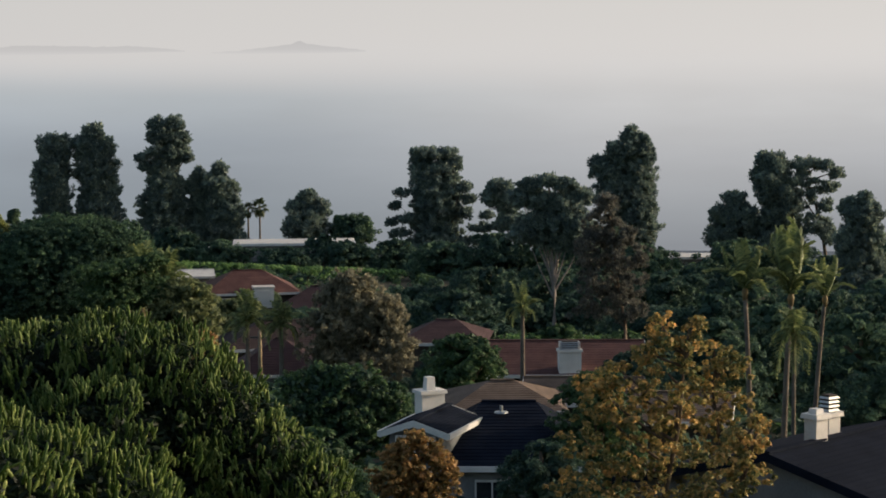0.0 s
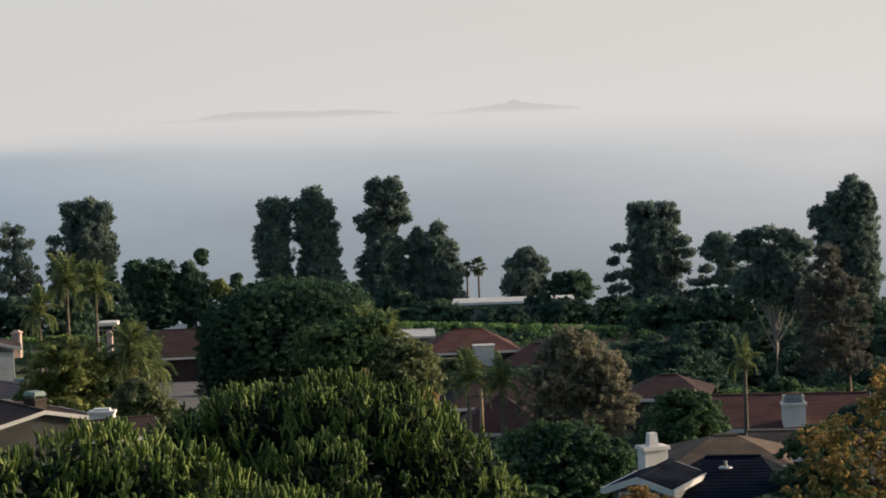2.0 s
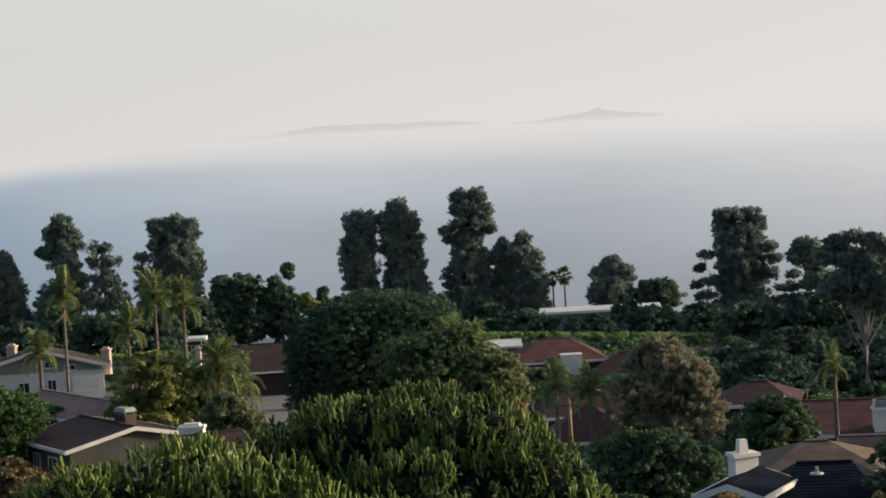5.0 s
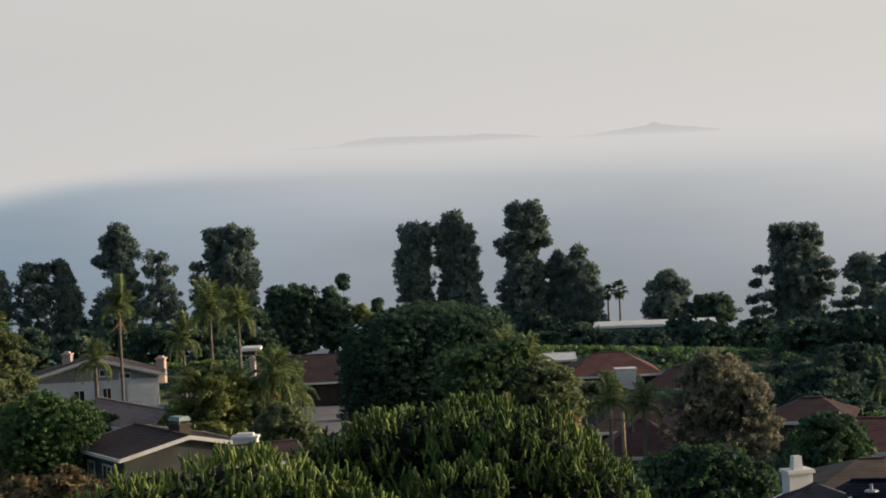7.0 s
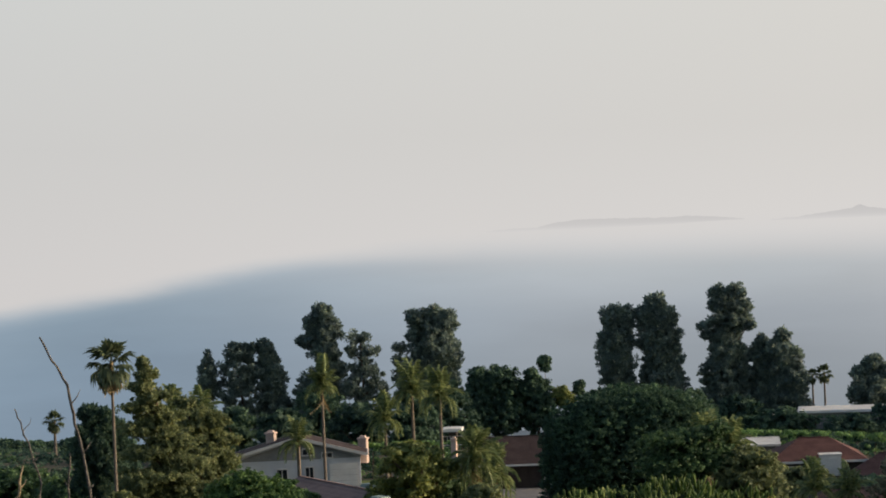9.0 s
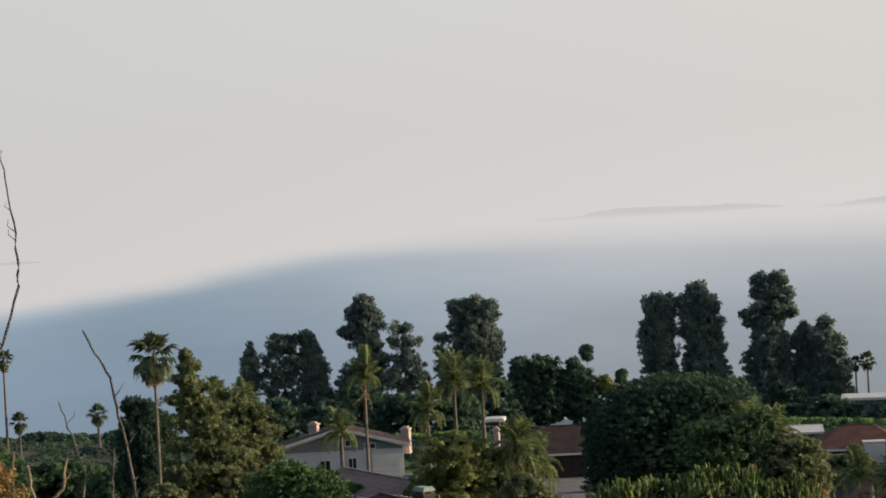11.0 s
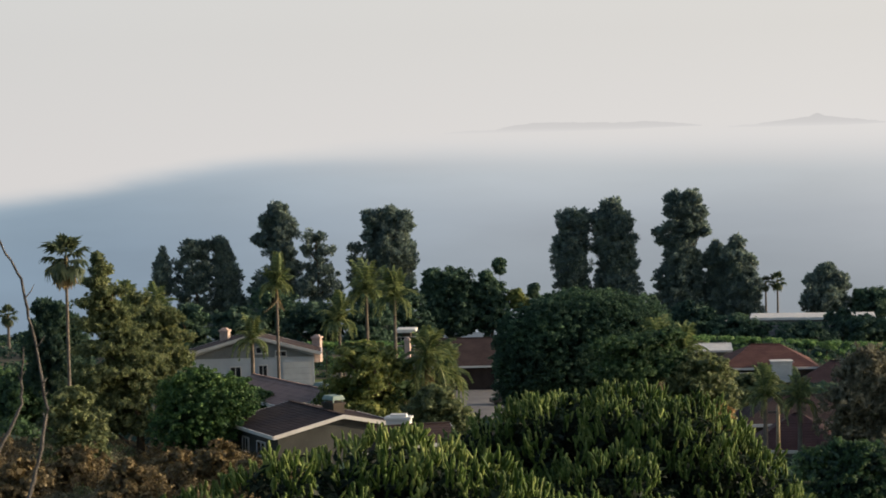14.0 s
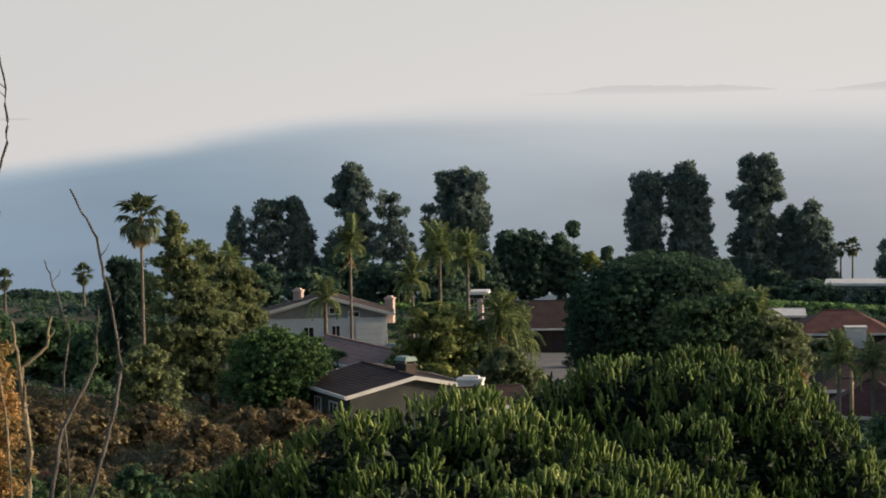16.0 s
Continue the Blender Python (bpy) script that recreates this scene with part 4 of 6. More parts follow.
# roofs in the middle of the slope
gable_house("house", -0.9, 175, -6.6, 95, 6.0, 3.6, 1.2, "low house with dull maroon roof among trees", "roof_maroon", "stucco", over=0.4, hip=2.6)
h5 = gable_house("house", 1.3, 152, -7.14, 92, 9.5, 4.2, 1.5, "low house with dusty red roof", "roof_red", "stucco", over=0.5)
chimney(3.18, 148, -7.3, 1.45, 1.0, 4, 2.2, "white box chimney with dark cap on red roof", "white", "louvre")
gable_house("house", 2.2, 128, -8.05, 95, 6.0, 2.8, 0.9, "low outbuilding with tan roof", "roof_tan", "stucco", over=0.4)
gable_house("house", 4.0, 118, -8.4, 100, 6.5, 3.0, 0.9, "low house with worn tan roof", "roof_tan", "stucco", over=0.4)
# slate roofed house with white chimney
gable_house("house", 0.15, 112, -8.15, 88, 5.2, 3.2, 0.9, "house with tan brown hip roof", "roof_tan", "stucco", over=0.4, hip=2.4)
h6 = gable_house("house", 0.05, 95.4, -8.66, 92, 5.3, 4.9, 1.65, "house with blue-black slate hip roof", "roof_slate", "grey_wall", "trim", over=0.5, rows=20, hip=2.0)
wall_window(h6, 2.0, -4.95, -3.0, 1.4, 1.1, -90)
# grey siding instead of white stands for shade on the gable face
h7 = gable_house("gable_wing", -0.72, 90.5, -9.12, 18, 4.0, 1.15, 0.38, "gabled wing with shade put in as grey, white trim and louvred vent", "roof_slate", "grey_wall", "white", over=0.3, rows=10)
v7 = part("vent", Shape().box((-0.05, -0.75, -1.25), (-0.02, 0.75, -0.72)), "dark_wood", h7, "dark louvred vent")
f7 = Shape().box((-0.09, -0.85, -1.33), (-0.02, 0.85, -1.25)).box((-0.09, -0.85, -0.72), (-0.02, 0.85, -0.64)).box((-0.09, -0.85, -1.25), (-0.02, -0.75, -0.72)).box((-0.09, 0.75, -1.25), (-0.02, 0.85, -0.72))
part("frame", f7, "white", v7)
for k in range(5):
    part("slat", Shape().box((-0.08, -0.68 + k * 0.29, -1.22), (-0.05, -0.50 + k * 0.29, -0.75)), "metal", v7)
chimney(-0.36, 96, -8.28, 1.05, 0.8, 24, 1.9, "white stepped chimney lit by low sun", "white", "pot")
px_, py_ = at(1.45, 94)
pp = thing("roof_vent", pose(px_, py_, level(94, -8.95)), "small pale pipe vent on slate roof", "vent")
part("flange", Shape().tube([(0, 0, 0), (0, 0, 0.06)], [0.3, 0.26], 12), "metal", pp)
part("pipe", Shape().tube([(0, 0, 0.06), (0, 0, 0.3)], [0.07, 0.07], 10), "metal", pp)
# near slate roof with white chimneys
h8 = gable_house("house", 8.3, 67.2, -9.87, 42, 10.0, 5.2, 1.3, "house with blue-black slate roof", "roof_slate", "grey_wall", "roof_slate", over=0.4, rows=22)
chimney(9.36, 69.4, -8.80, 0.50, 0.50, 38, 2.6, "white rendered chimney lit on its side", "white", "flat")
chimney(9.68, 71.5, -8.74, 0.52, 0.46, 38, 2.4, "pale chimney with louvred metal cap", "trim", "louvre")


def flat_house(bearing, d, top, width, depth, turn, h, label, wall="grey_wall"):
    x, y = at(bearing, d)
    z = level(d, top)
    root = thing("house", pose(x, y, z, 0, 0, turn), label, "house")
    part("wall", Shape().box((-width / 2, -depth / 2, -h), (width / 2, depth / 2, -0.4)), wall, root)
    part("roof", Shape().box((-width / 2 - 0.8, -depth / 2 - 0.8, -0.4), (width / 2 + 0.8, depth / 2 + 0.8, 0.0)), "white", root)
    part("roof_gravel", Shape().box((-width / 2 - 0.5, -depth / 2 - 0.5, 0.0), (width / 2 + 0.5, depth / 2 + 0.5, 0.05)), "trim", root)
    n = max(2, int(width / 4))
    for k in range(n):
        wall_window(root, -width / 2 + width * (k + 0.5) / n, -depth / 2 - 0.02, -1.7, 2.2, 1.3, -90)
    return root


flat_house(-3.75, 405, -4.60, 20, 9, 4, 6, "long low house with white flat roof behind hedges")
flat_house(-6.15, 402, -4.72, 8, 7, 4, 5, "low wing with white flat roof behind hedges")
flat_house(6.2, 420, -5.0, 8, 7, -5, 6, "low house with pale flat roof among trees")
flat_house(9.5, 300, -6.1, 5, 6, -8, 4, "low house with pale flat roof behind shrubs", "stucco")
flat_house(9.8, 380, -5.35, 7, 6, -8, 4, "low house with pale flat roof under trees", "stucco")
flat_house(-13.9, 330, -4.76, 1.2, 3, 10, 3, "small pale flat-roofed house among trees", "stucco")
# driveway, lawn
def patch(name, b0, b1, d0, d1, material, label, category, lift=0.12):
    s = Shape()
    n = 10
    for i in range(n + 1):
        for j in range(n + 1):
            x, y = at(b0 + (b1 - b0) * i / n, d0 + (d1 - d0) * j / n)
            s.v.append((x, y, ground_z(x, y) + lift))
    s.f = [(i * (n + 1) + j, (i + 1) * (n + 1) + j, (i + 1) * (n + 1) + j + 1, i * (n + 1) + j + 1) for i in range(n) for j in range(n)]
    return tagged(part(name, s, material), label, category, kind="structure")


patch("driveway", -13.1, -10.8, 228, 279, "concrete", "pale concrete driveway before the carport", "driveway")
patch("lawn", -16.4, -13.6, 255, 300, "lawn", "sunlit yellow-green lawn", "lawn")


def car(bearing, d, turn):
    """A parked saloon: lower body, cabin with windows, four wheels."""
    x, y = at(bearing, d)
    root = thing("car", pose(x, y, ground_z(x, y) + 0.14, 0, 0, turn), "dark parked car on the driveway", "car")
    prof = ((-2.2, 0.35), (-2.2, 0.8), (-1.3, 0.92), (1.2, 0.92), (2.1, 0.78), (2.2, 0.35))
    s = Shape()
    n = len(prof)
    s.add([(px, -0.85, pz) for px, pz in prof] + [(px, 0.85, pz) for px, pz in prof], [tuple(range(n)), tuple(reversed(range(n, 2 * n)))] + [(i, i + n, (i + 1) % n + n, (i + 1) % n) for i in range(n)])
    part("body", s, "car_paint", root)
    cab = part("cabin", Shape().add([(-1.5, -0.78, 0.92), (1.0, -0.78, 0.92), (1.0, 0.78, 0.92), (-1.5, 0.78, 0.92), (-1.0, -0.62, 1.42), (0.3, -0.62, 1.42), (0.3, 0.62, 1.42), (-1.0, 0.62, 1.42)],
                                    ((0, 1, 5, 4), (1, 2, 6, 5), (2, 3, 7, 6), (3, 0, 4, 7), (4, 5, 6, 7))), "glass", root)
    part("roof_panel", Shape().box((-1.0, -0.62, 1.424), (0.3, 0.62, 1.46), taper=0.03), "car_paint", cab)
    for wx in (-1.35, 1.35):
        for wy in (-0.86, 0.7):
            w = part("wheel", Shape().tube([(wx, wy, 0.32), (wx, wy + 0.16, 0.32)], [0.32, 0.32], 16), "asphalt", root)
            part("rim", Shape().tube([(wx, wy - 0.01, 0.32), (wx, wy + 0.17, 0.32)], [0.18, 0.18], 12), "metal", w)


car(-11.35, 262, 30)
# ---- far line of tall trees on the crest ----
FAR = "tall trees on the crest"
def far(name, b, top, width_deg, profile, label, **k):
    d = k.pop("d", 430)
    k.setdefault("group", FAR)
    return tree(name, b, d, top, radians(width_deg) * d, profile, label, **k)


lobed("pine_tree", 430, ((-19.96, -2.87, 0.14, 0.28), (-19.98, -3.15, 0.26, 0.31), (-19.99, -3.48, 0.26, 0.28),), "small dark pointed conifer on the crest", group=FAR, seed=3, trunk=0.2)
lobed("pine_tree", 430, ((-19.31, -2.59, 0.26, 0.26), (-18.94, -2.60, 0.28, 0.23), (-19.22, -3.09, 0.43, 0.40), (-18.87, -3.17, 0.40, 0.36), (-19.17, -3.72, 0.51, 0.43), (-19.05, -4.29, 0.57, 0.43),), "brownish feathery pine on the crest", group=FAR, seed=4, leaf='greygreen', dense=0.7, ragged=0.5, core=False)
lobed("pine_tree", 430, ((-18.53, -2.50, 0.20, 0.23), (-18.43, -2.83, 0.28, 0.31), (-18.35, -3.40, 0.34, 0.43), (-18.33, -3.97, 0.40, 0.43),), "dark green feathery pine on the crest", group=FAR, seed=5, ragged=0.45)
lobed("pine_tree", 430, ((-17.10, -1.71, 0.28, 0.24), (-16.91, -2.04, 0.31, 0.23), (-17.36, -1.98, 0.20, 0.17), (-17.06, -2.28, 0.48, 0.18), (-17.56, -2.40, 0.20, 0.13), (-17.01, -2.68, 0.37, 0.26), (-16.88, -3.11, 0.40, 0.26), (-17.18, -3.59, 0.62, 0.40), (-17.35, -4.15, 0.65, 0.50), (-17.15, -4.65, 0.57, 0.43),), "tall layered dark pine on the crest", group=FAR, seed=6, ragged=0.4)
lobed("pine_tree", 425, ((-16.14, -2.35, 0.31, 0.17), (-16.40, -2.67, 0.17, 0.17), (-15.97, -2.69, 0.28, 0.18), (-16.10, -3.14, 0.43, 0.28), (-16.33, -3.55, 0.34, 0.28), (-15.81, -3.60, 0.31, 0.31), (-16.07, -4.13, 0.48, 0.40),), "open airy pine on the crest", group=FAR, seed=7, leaf='greygreen', dense=0.5, ragged=0.7, core=False)
lobed("pine_tree", 430, ((-14.73, -1.91, 0.23, 0.20), (-14.28, -1.89, 0.26, 0.23), (-13.93, -2.01, 0.23, 0.26), (-14.36, -2.27, 0.60, 0.28), (-14.31, -2.77, 0.65, 0.40), (-14.26, -3.27, 0.60, 0.43), (-14.28, -3.84, 0.65, 0.50), (-14.37, -4.47, 0.62, 0.43),), "broad tall dark pine on the crest", group=FAR, seed=8, ragged=0.35)
lobed("pine_tree", 428, ((-15.15, -2.67, 0.17, 0.13), (-15.21, -3.00, 0.13, 0.14), (-15.02, -3.17, 0.20, 0.20), (-15.20, -3.45, 0.17, 0.17), (-15.06, -3.81, 0.31, 0.23),), "open grey-green pine beside a broad one", group=FAR, seed=31, leaf='greygreen', dense=0.5, ragged=0.8, core=False, trunk=0.18)
lobed("round_tree", 400, ((-13.20, -3.52, 0.28, 0.31), (-13.26, -4.02, 0.40, 0.37), (-13.16, -4.52, 0.43, 0.37),), "dark round garden tree on the crest", group=FAR, seed=9, leaf='broadleaf', ragged=0.2, broad=True)
lobed("round_tree", 400, ((-12.63, -3.54, 0.51, 0.31), (-12.57, -3.97, 0.54, 0.40), (-12.59, -4.54, 0.54, 0.40),), "dark round garden tree on the crest", group=FAR, seed=10, leaf='broadleaf', ragged=0.2, broad=True)
lobed("round_tree", 400, ((-11.87, -3.50, 0.21, 0.20), (-11.79, -3.85, 0.45, 0.34), (-11.74, -4.42, 0.51, 0.45),), "dark round garden tree on the crest", group=FAR, seed=11, leaf='broadleaf', ragged=0.2, broad=True)
lobed("round_tree", 405, ((-11.54, -3.15, 0.18, 0.13), (-11.53, -3.32, 0.11, 0.10),), "slim tree with small round top", group=FAR, seed=12, leaf='broadleaf', trunk=0.12, broad=True)
lobed("round_tree", 400, ((-11.15, -3.97, 0.26, 0.18), (-11.02, -4.19, 0.28, 0.20),), "small yellow-green tree on the crest", group=FAR, seed=32, leaf='lime', broad=True, trunk=0.15)
lobed("round_tree", 440, ((-10.68, -3.79, 0.13, 0.09), (-10.70, -3.94, 0.14, 0.11),), "small distant shrub on the crest", group=FAR, seed=13, leaf='broadleaf', broad=True, trunk=0.12)
lobed("pine_tree", 430, ((-9.79, -2.13, 0.31, 0.28), (-9.46, -2.17, 0.26, 0.31), (-9.72, -2.67, 0.45, 0.43), (-9.74, -3.28, 0.47, 0.45), (-9.70, -3.92, 0.48, 0.43),), "dense dark columnar pine of a pair", group=FAR, seed=14, ragged=0.18)
lobed("pine_tree", 430, ((-8.70, -1.83, 0.28, 0.26), (-8.85, -2.13, 0.40, 0.28), (-8.48, -2.19, 0.31, 0.31), (-8.66, -2.68, 0.54, 0.43), (-8.55, -3.25, 0.51, 0.45), (-8.60, -3.81, 0.60, 0.43),), "dense dark pointed pine of a pair", group=FAR, seed=15, ragged=0.2)
lobed("pine_tree", 430, ((-7.12, -1.62, 0.24, 0.17), (-6.67, -1.61, 0.24, 0.18), (-7.06, -1.91, 0.34, 0.20), (-6.60, -1.96, 0.28, 0.20), (-6.89, -2.28, 0.51, 0.18), (-7.51, -2.43, 0.16, 0.10), (-7.46, -2.66, 0.14, 0.10), (-6.38, -2.44, 0.14, 0.10), (-6.99, -2.66, 0.40, 0.23), (-6.96, -3.08, 0.51, 0.34), (-7.02, -3.64, 0.60, 0.43), (-7.04, -4.21, 0.60, 0.45), (-6.97, -4.63, 0.45, 0.28),), "tall ragged pine with flat head", group=FAR, seed=16, ragged=0.3)
lobed("pine_tree", 430, ((-5.58, -2.74, 0.18, 0.21), (-5.66, -3.08, 0.34, 0.26), (-5.39, -3.27, 0.31, 0.28), (-5.62, -3.58, 0.48, 0.34), (-5.38, -3.83, 0.40, 0.37), (-5.66, -4.14, 0.60, 0.40), (-5.51, -4.48, 0.57, 0.34)), "dark pointed conifer on the crest", group=FAR, seed=17, ragged=0.2)
lobed("pine_tree", 432, ((-6.11, -2.87, 0.16, 0.17), (-6.19, -3.20, 0.28, 0.26), (-6.04, -3.53, 0.34, 0.31), (-6.15, -4.02, 0.40, 0.40)), "slim dark conifer beside a taller one", group=FAR, seed=18, ragged=0.3, trunk=0.25)
lobed("pine_tree", 430, ((-3.38, -3.45, 0.23, 0.20), (-3.63, -3.73, 0.34, 0.26), (-3.18, -3.77, 0.34, 0.28), (-3.45, -4.16, 0.60, 0.34), (-3.44, -4.47, 0.51, 0.23),), "dense round-headed conifer behind flat roof", group=FAR, seed=19, ragged=0.15)
lobed("round_tree", 430, ((-2.52, -4.13, 0.26, 0.23), (-2.09, -4.15, 0.37, 0.23), (-2.28, -4.43, 0.57, 0.28),), "low dark tree behind flat roof", group=FAR, seed=20, leaf='broadleaf', broad=True)
lobed("pine_tree", 400, ((-0.18, -2.38, 0.60, 0.14), (-0.58, -2.61, 0.26, 0.20), (0.24, -2.62, 0.26, 0.23), (-0.19, -2.97, 0.60, 0.34), (-0.16, -3.54, 0.65, 0.40), (-0.19, -4.18, 0.65, 0.43), (-0.17, -4.75, 0.80, 0.37),), "tall dark pine with squared flat top and open lower limbs", group=FAR, seed=21, ragged=0.2)
lobed("pine_tree", 398, ((-1.01, -3.39, 0.23, 0.13), (-1.16, -3.70, 0.20, 0.11), (-0.96, -4.03, 0.28, 0.14), (-1.31, -4.13, 0.17, 0.11), (-1.12, -4.41, 0.26, 0.13), (-0.94, -4.70, 0.28, 0.14), (0.52, -3.26, 0.26, 0.14), (0.69, -3.55, 0.23, 0.13), (0.52, -3.90, 0.28, 0.16), (1.12, -3.97, 0.20, 0.11), (0.94, -4.28, 0.28, 0.13), (1.34, -4.26, 0.23, 0.11), (0.80, -4.61, 0.37, 0.14),), "airy spreading lower limbs of a tall pine", group=FAR, seed=33, leaf='greygreen', dense=0.6, ragged=0.6, core=False, trunk=0.15, foot=-0.2)
lobed("pine_tree", 380, ((1.40, -3.24, 0.37, 0.20), (1.23, -3.48, 0.28, 0.23), (1.59, -3.62, 0.34, 0.26), (1.73, -4.12, 0.43, 0.23),), "dark umbrella pine on the crest", group=FAR, seed=22, ragged=0.25, foot=1.9, pale=True, trunk=0.25)
lobed("pine_tree", 196, ((2.16, -3.20, 0.28, 0.17), (2.66, -3.10, 0.31, 0.14), (3.08, -3.22, 0.31, 0.18), (3.51, -3.49, 0.26, 0.20), (1.94, -3.52, 0.31, 0.23), (2.44, -3.58, 0.40, 0.26), (3.08, -3.70, 0.54, 0.31), (2.51, -4.12, 0.65, 0.26), (3.29, -4.20, 0.57, 0.31), (2.08, -4.43, 0.43, 0.20), (2.86, -4.58, 0.62, 0.23), (3.50, -4.72, 0.43, 0.23)), "broad dark umbrella pine with pale fanning limbs", seed=23, ragged=0.35, foot=2.82, pale=True, trunk=0.2, bare=0.3, clump=0.36, size=0.26)
lobed("pine_tree", 400, ((4.75, -1.98, 0.28, 0.23), (4.57, -2.32, 0.45, 0.31), (5.03, -2.40, 0.31, 0.37), (3.93, -2.68, 0.26, 0.17), (4.24, -2.85, 0.48, 0.40), (4.92, -3.07, 0.48, 0.51), (4.43, -3.49, 0.62, 0.45), (4.89, -3.84, 0.51, 0.51), (4.71, -4.34, 0.65, 0.43), (5.06, -4.55, 0.28, 0.26),), "tall broad pointed pine on the crest", group=FAR, seed=25, ragged=0.25)
lobed("pine_tree", 165, ((4.14, -3.70, 0.31, 0.26), (3.93, -4.20, 0.51, 0.31), (4.43, -4.41, 0.45, 0.28), (3.79, -4.83, 0.57, 0.40), (4.57, -4.98, 0.51, 0.37), (4.21, -5.54, 0.74, 0.40), (3.93, -6.11, 0.57, 0.37), (4.64, -6.18, 0.43, 0.40),), "open brownish pine with bare trunk before the crest", seed=30, leaf='dusky', dense=0.5, ragged=0.6, trunk=0.16, core=False)
lobed("pine_tree", 400, ((7.31, -3.56, 0.31, 0.20), (6.96, -3.96, 0.31, 0.23), (7.45, -4.06, 0.48, 0.37), (6.96, -4.48, 0.40, 0.34), (7.39, -4.83, 0.57, 0.43),), "dark round-headed pine on the crest", group=FAR, seed=26, ragged=0.2)
lobed("pine_tree", 400, ((8.17, -2.58, 0.37, 0.20), (8.40, -2.72, 0.28, 0.23), (7.87, -2.93, 0.17, 0.20), (8.26, -3.14, 0.51, 0.37), (8.50, -3.70, 0.51, 0.43), (8.22, -4.26, 0.65, 0.48), (8.44, -4.83, 0.71, 0.43),), "tall dark pine of a group", group=FAR, seed=27, ragged=0.25)
lobed("pine_tree", 402, ((8.98, -2.69, 0.34, 0.17), (9.46, -2.72, 0.31, 0.17), (9.81, -2.93, 0.20, 0.17), (9.05, -3.07, 0.37, 0.20), (9.61, -3.28, 0.26, 0.16), (8.98, -3.56, 0.34, 0.26), (9.57, -3.73, 0.20, 0.17), (9.27, -4.19, 0.43, 0.28), (9.61, -4.40, 0.23, 0.28),), "open-limbed tall pine of a group", group=FAR, seed=28, dense=0.6, ragged=0.6, core=False)
lobed("pine_tree", 300, ((10.51, -3.53, 0.20, 0.17), (10.09, -3.77, 0.23, 0.20), (10.48, -3.90, 0.51, 0.31), (10.38, -4.53, 0.60, 0.50), (10.44, -5.30, 0.62, 0.57), (10.50, -5.93, 0.62, 0.43),), "dense dark cypress-like tree", group=FAR, seed=29, ragged=0.15)
# low dark growth between the crest trees
GROW = "low trees on the crest"
for i, (b, top, w, d) in enumerate(((-26.5, -4.55, 1.6, 540), (-25.2, -4.5, 1.4, 545), (-24.3, -4.6, 1.4, 550), (-23.2, -4.55, 1.5, 530), (-22.6, -4.0, 1.5, 330), (-20.3, -3.8, 1.4, 380), (-19.3, -4.0, 1.6, 370), (-18.2, -4.1, 1.4, 360),
                                  (-17.2, -3.5, 1.6, 390), (-16.2, -4.0, 1.6, 380), (-15.0, -3.9, 1.6, 380), (-13.9, -3.6, 1.2, 390), (-10.2, -3.95, 1.5, 400), (-9.0, -3.9, 1.6, 400), (-8.0, -4.0, 1.4, 400), (-6.8, -4.2, 1.5, 395),
                                  (-6.3, -4.42, 0.9, 392), (-3.0, -4.45, 0.9, 392), (-5.6, -4.55, 1.3, 385), (-3.9, -4.75, 1.5, 380), (-2.4, -4.6, 1.3, 385), (-1.2, -4.6, 1.3, 370), (0.0, -4.65, 1.8, 350), (1.3, -4.45, 1.9, 350), (2.5, -4.25, 2.1, 352), (3.9, -4.25, 2.0, 345), (5.0, -4.75, 1.7, 330),
                                  (6.3, -5.3, 1.6, 290), (7.4, -4.6, 1.8, 330), (8.6, -4.7, 1.8, 330), (9.8, -5.0, 1.5, 320), (11.2, -4.6, 1.6, 320), (10.9, -5.6, 1.4, 250))):
    far("shrub_tree", b, top, w, DOME, "dark low tree in the crest thicket", d=d, seed=60 + i, leaf=("broadleaf", "fig")[i % 2], group=GROW, limbs=5, most=125)

# ---- trees of the middle slope ----
lobed("fig_tree", 226, ((-9.40, -4.49, 1.42, 0.62), (-10.19, -4.75, 1.21, 0.62), (-8.56, -4.69, 1.28, 0.62), (-10.84, -5.16, 0.74, 0.68), (-9.71, -5.33, 1.78, 0.99), (-8.16, -5.37, 1.07, 0.74), (-11.07, -5.79, 0.62, 0.71), (-10.24, -6.23, 1.35, 0.62), (-8.96, -6.20, 1.28, 0.65)), "broad dark dome-shaped evergreen tree beside driveway", leaf="dome", seed=101, trunk=0.6, ragged=0.07, clump=0.3, size=0.22, broad=True)
lobed("spreading_tree", 186, ((-8.50, -5.22, 0.71, 0.17), (-7.80, -5.10, 0.60, 0.17), (-7.30, -5.00, 0.34, 0.17), (-8.02, -5.45, 0.85, 0.20), (-8.24, -5.86, 0.99, 0.31), (-7.46, -5.67, 0.57, 0.34),), "green spreading layered tree beside larger dark dome", leaf='garden', seed=102, ragged=0.25, clump=0.26, size=0.22, broad=True, trunk=0.25)
tree("garden_tree", -6.5, 186, -5.5, 6.0, ROUND, "olive garden tree with yellowish tips", "cedar",     most=230, seed=103)
lobed("olive_tree", 152, ((-2.32, -5.65, 0.51, 0.31), (-2.63, -6.00, 0.62, 0.34), (-1.92, -6.15, 0.62, 0.40), (-1.36, -6.51, 0.48, 0.43), (-2.78, -6.64, 0.68, 0.43), (-2.07, -6.86, 0.85, 0.45), (-1.22, -7.22, 0.51, 0.48), (-2.79, -7.42, 0.74, 0.48), (-1.87, -7.64, 0.88, 0.45),), "broad olive-brown feathery tree", leaf='olive', seed=105, ragged=0.6, dense=0.75, clump=0.26, size=0.24, trunk=0.25)
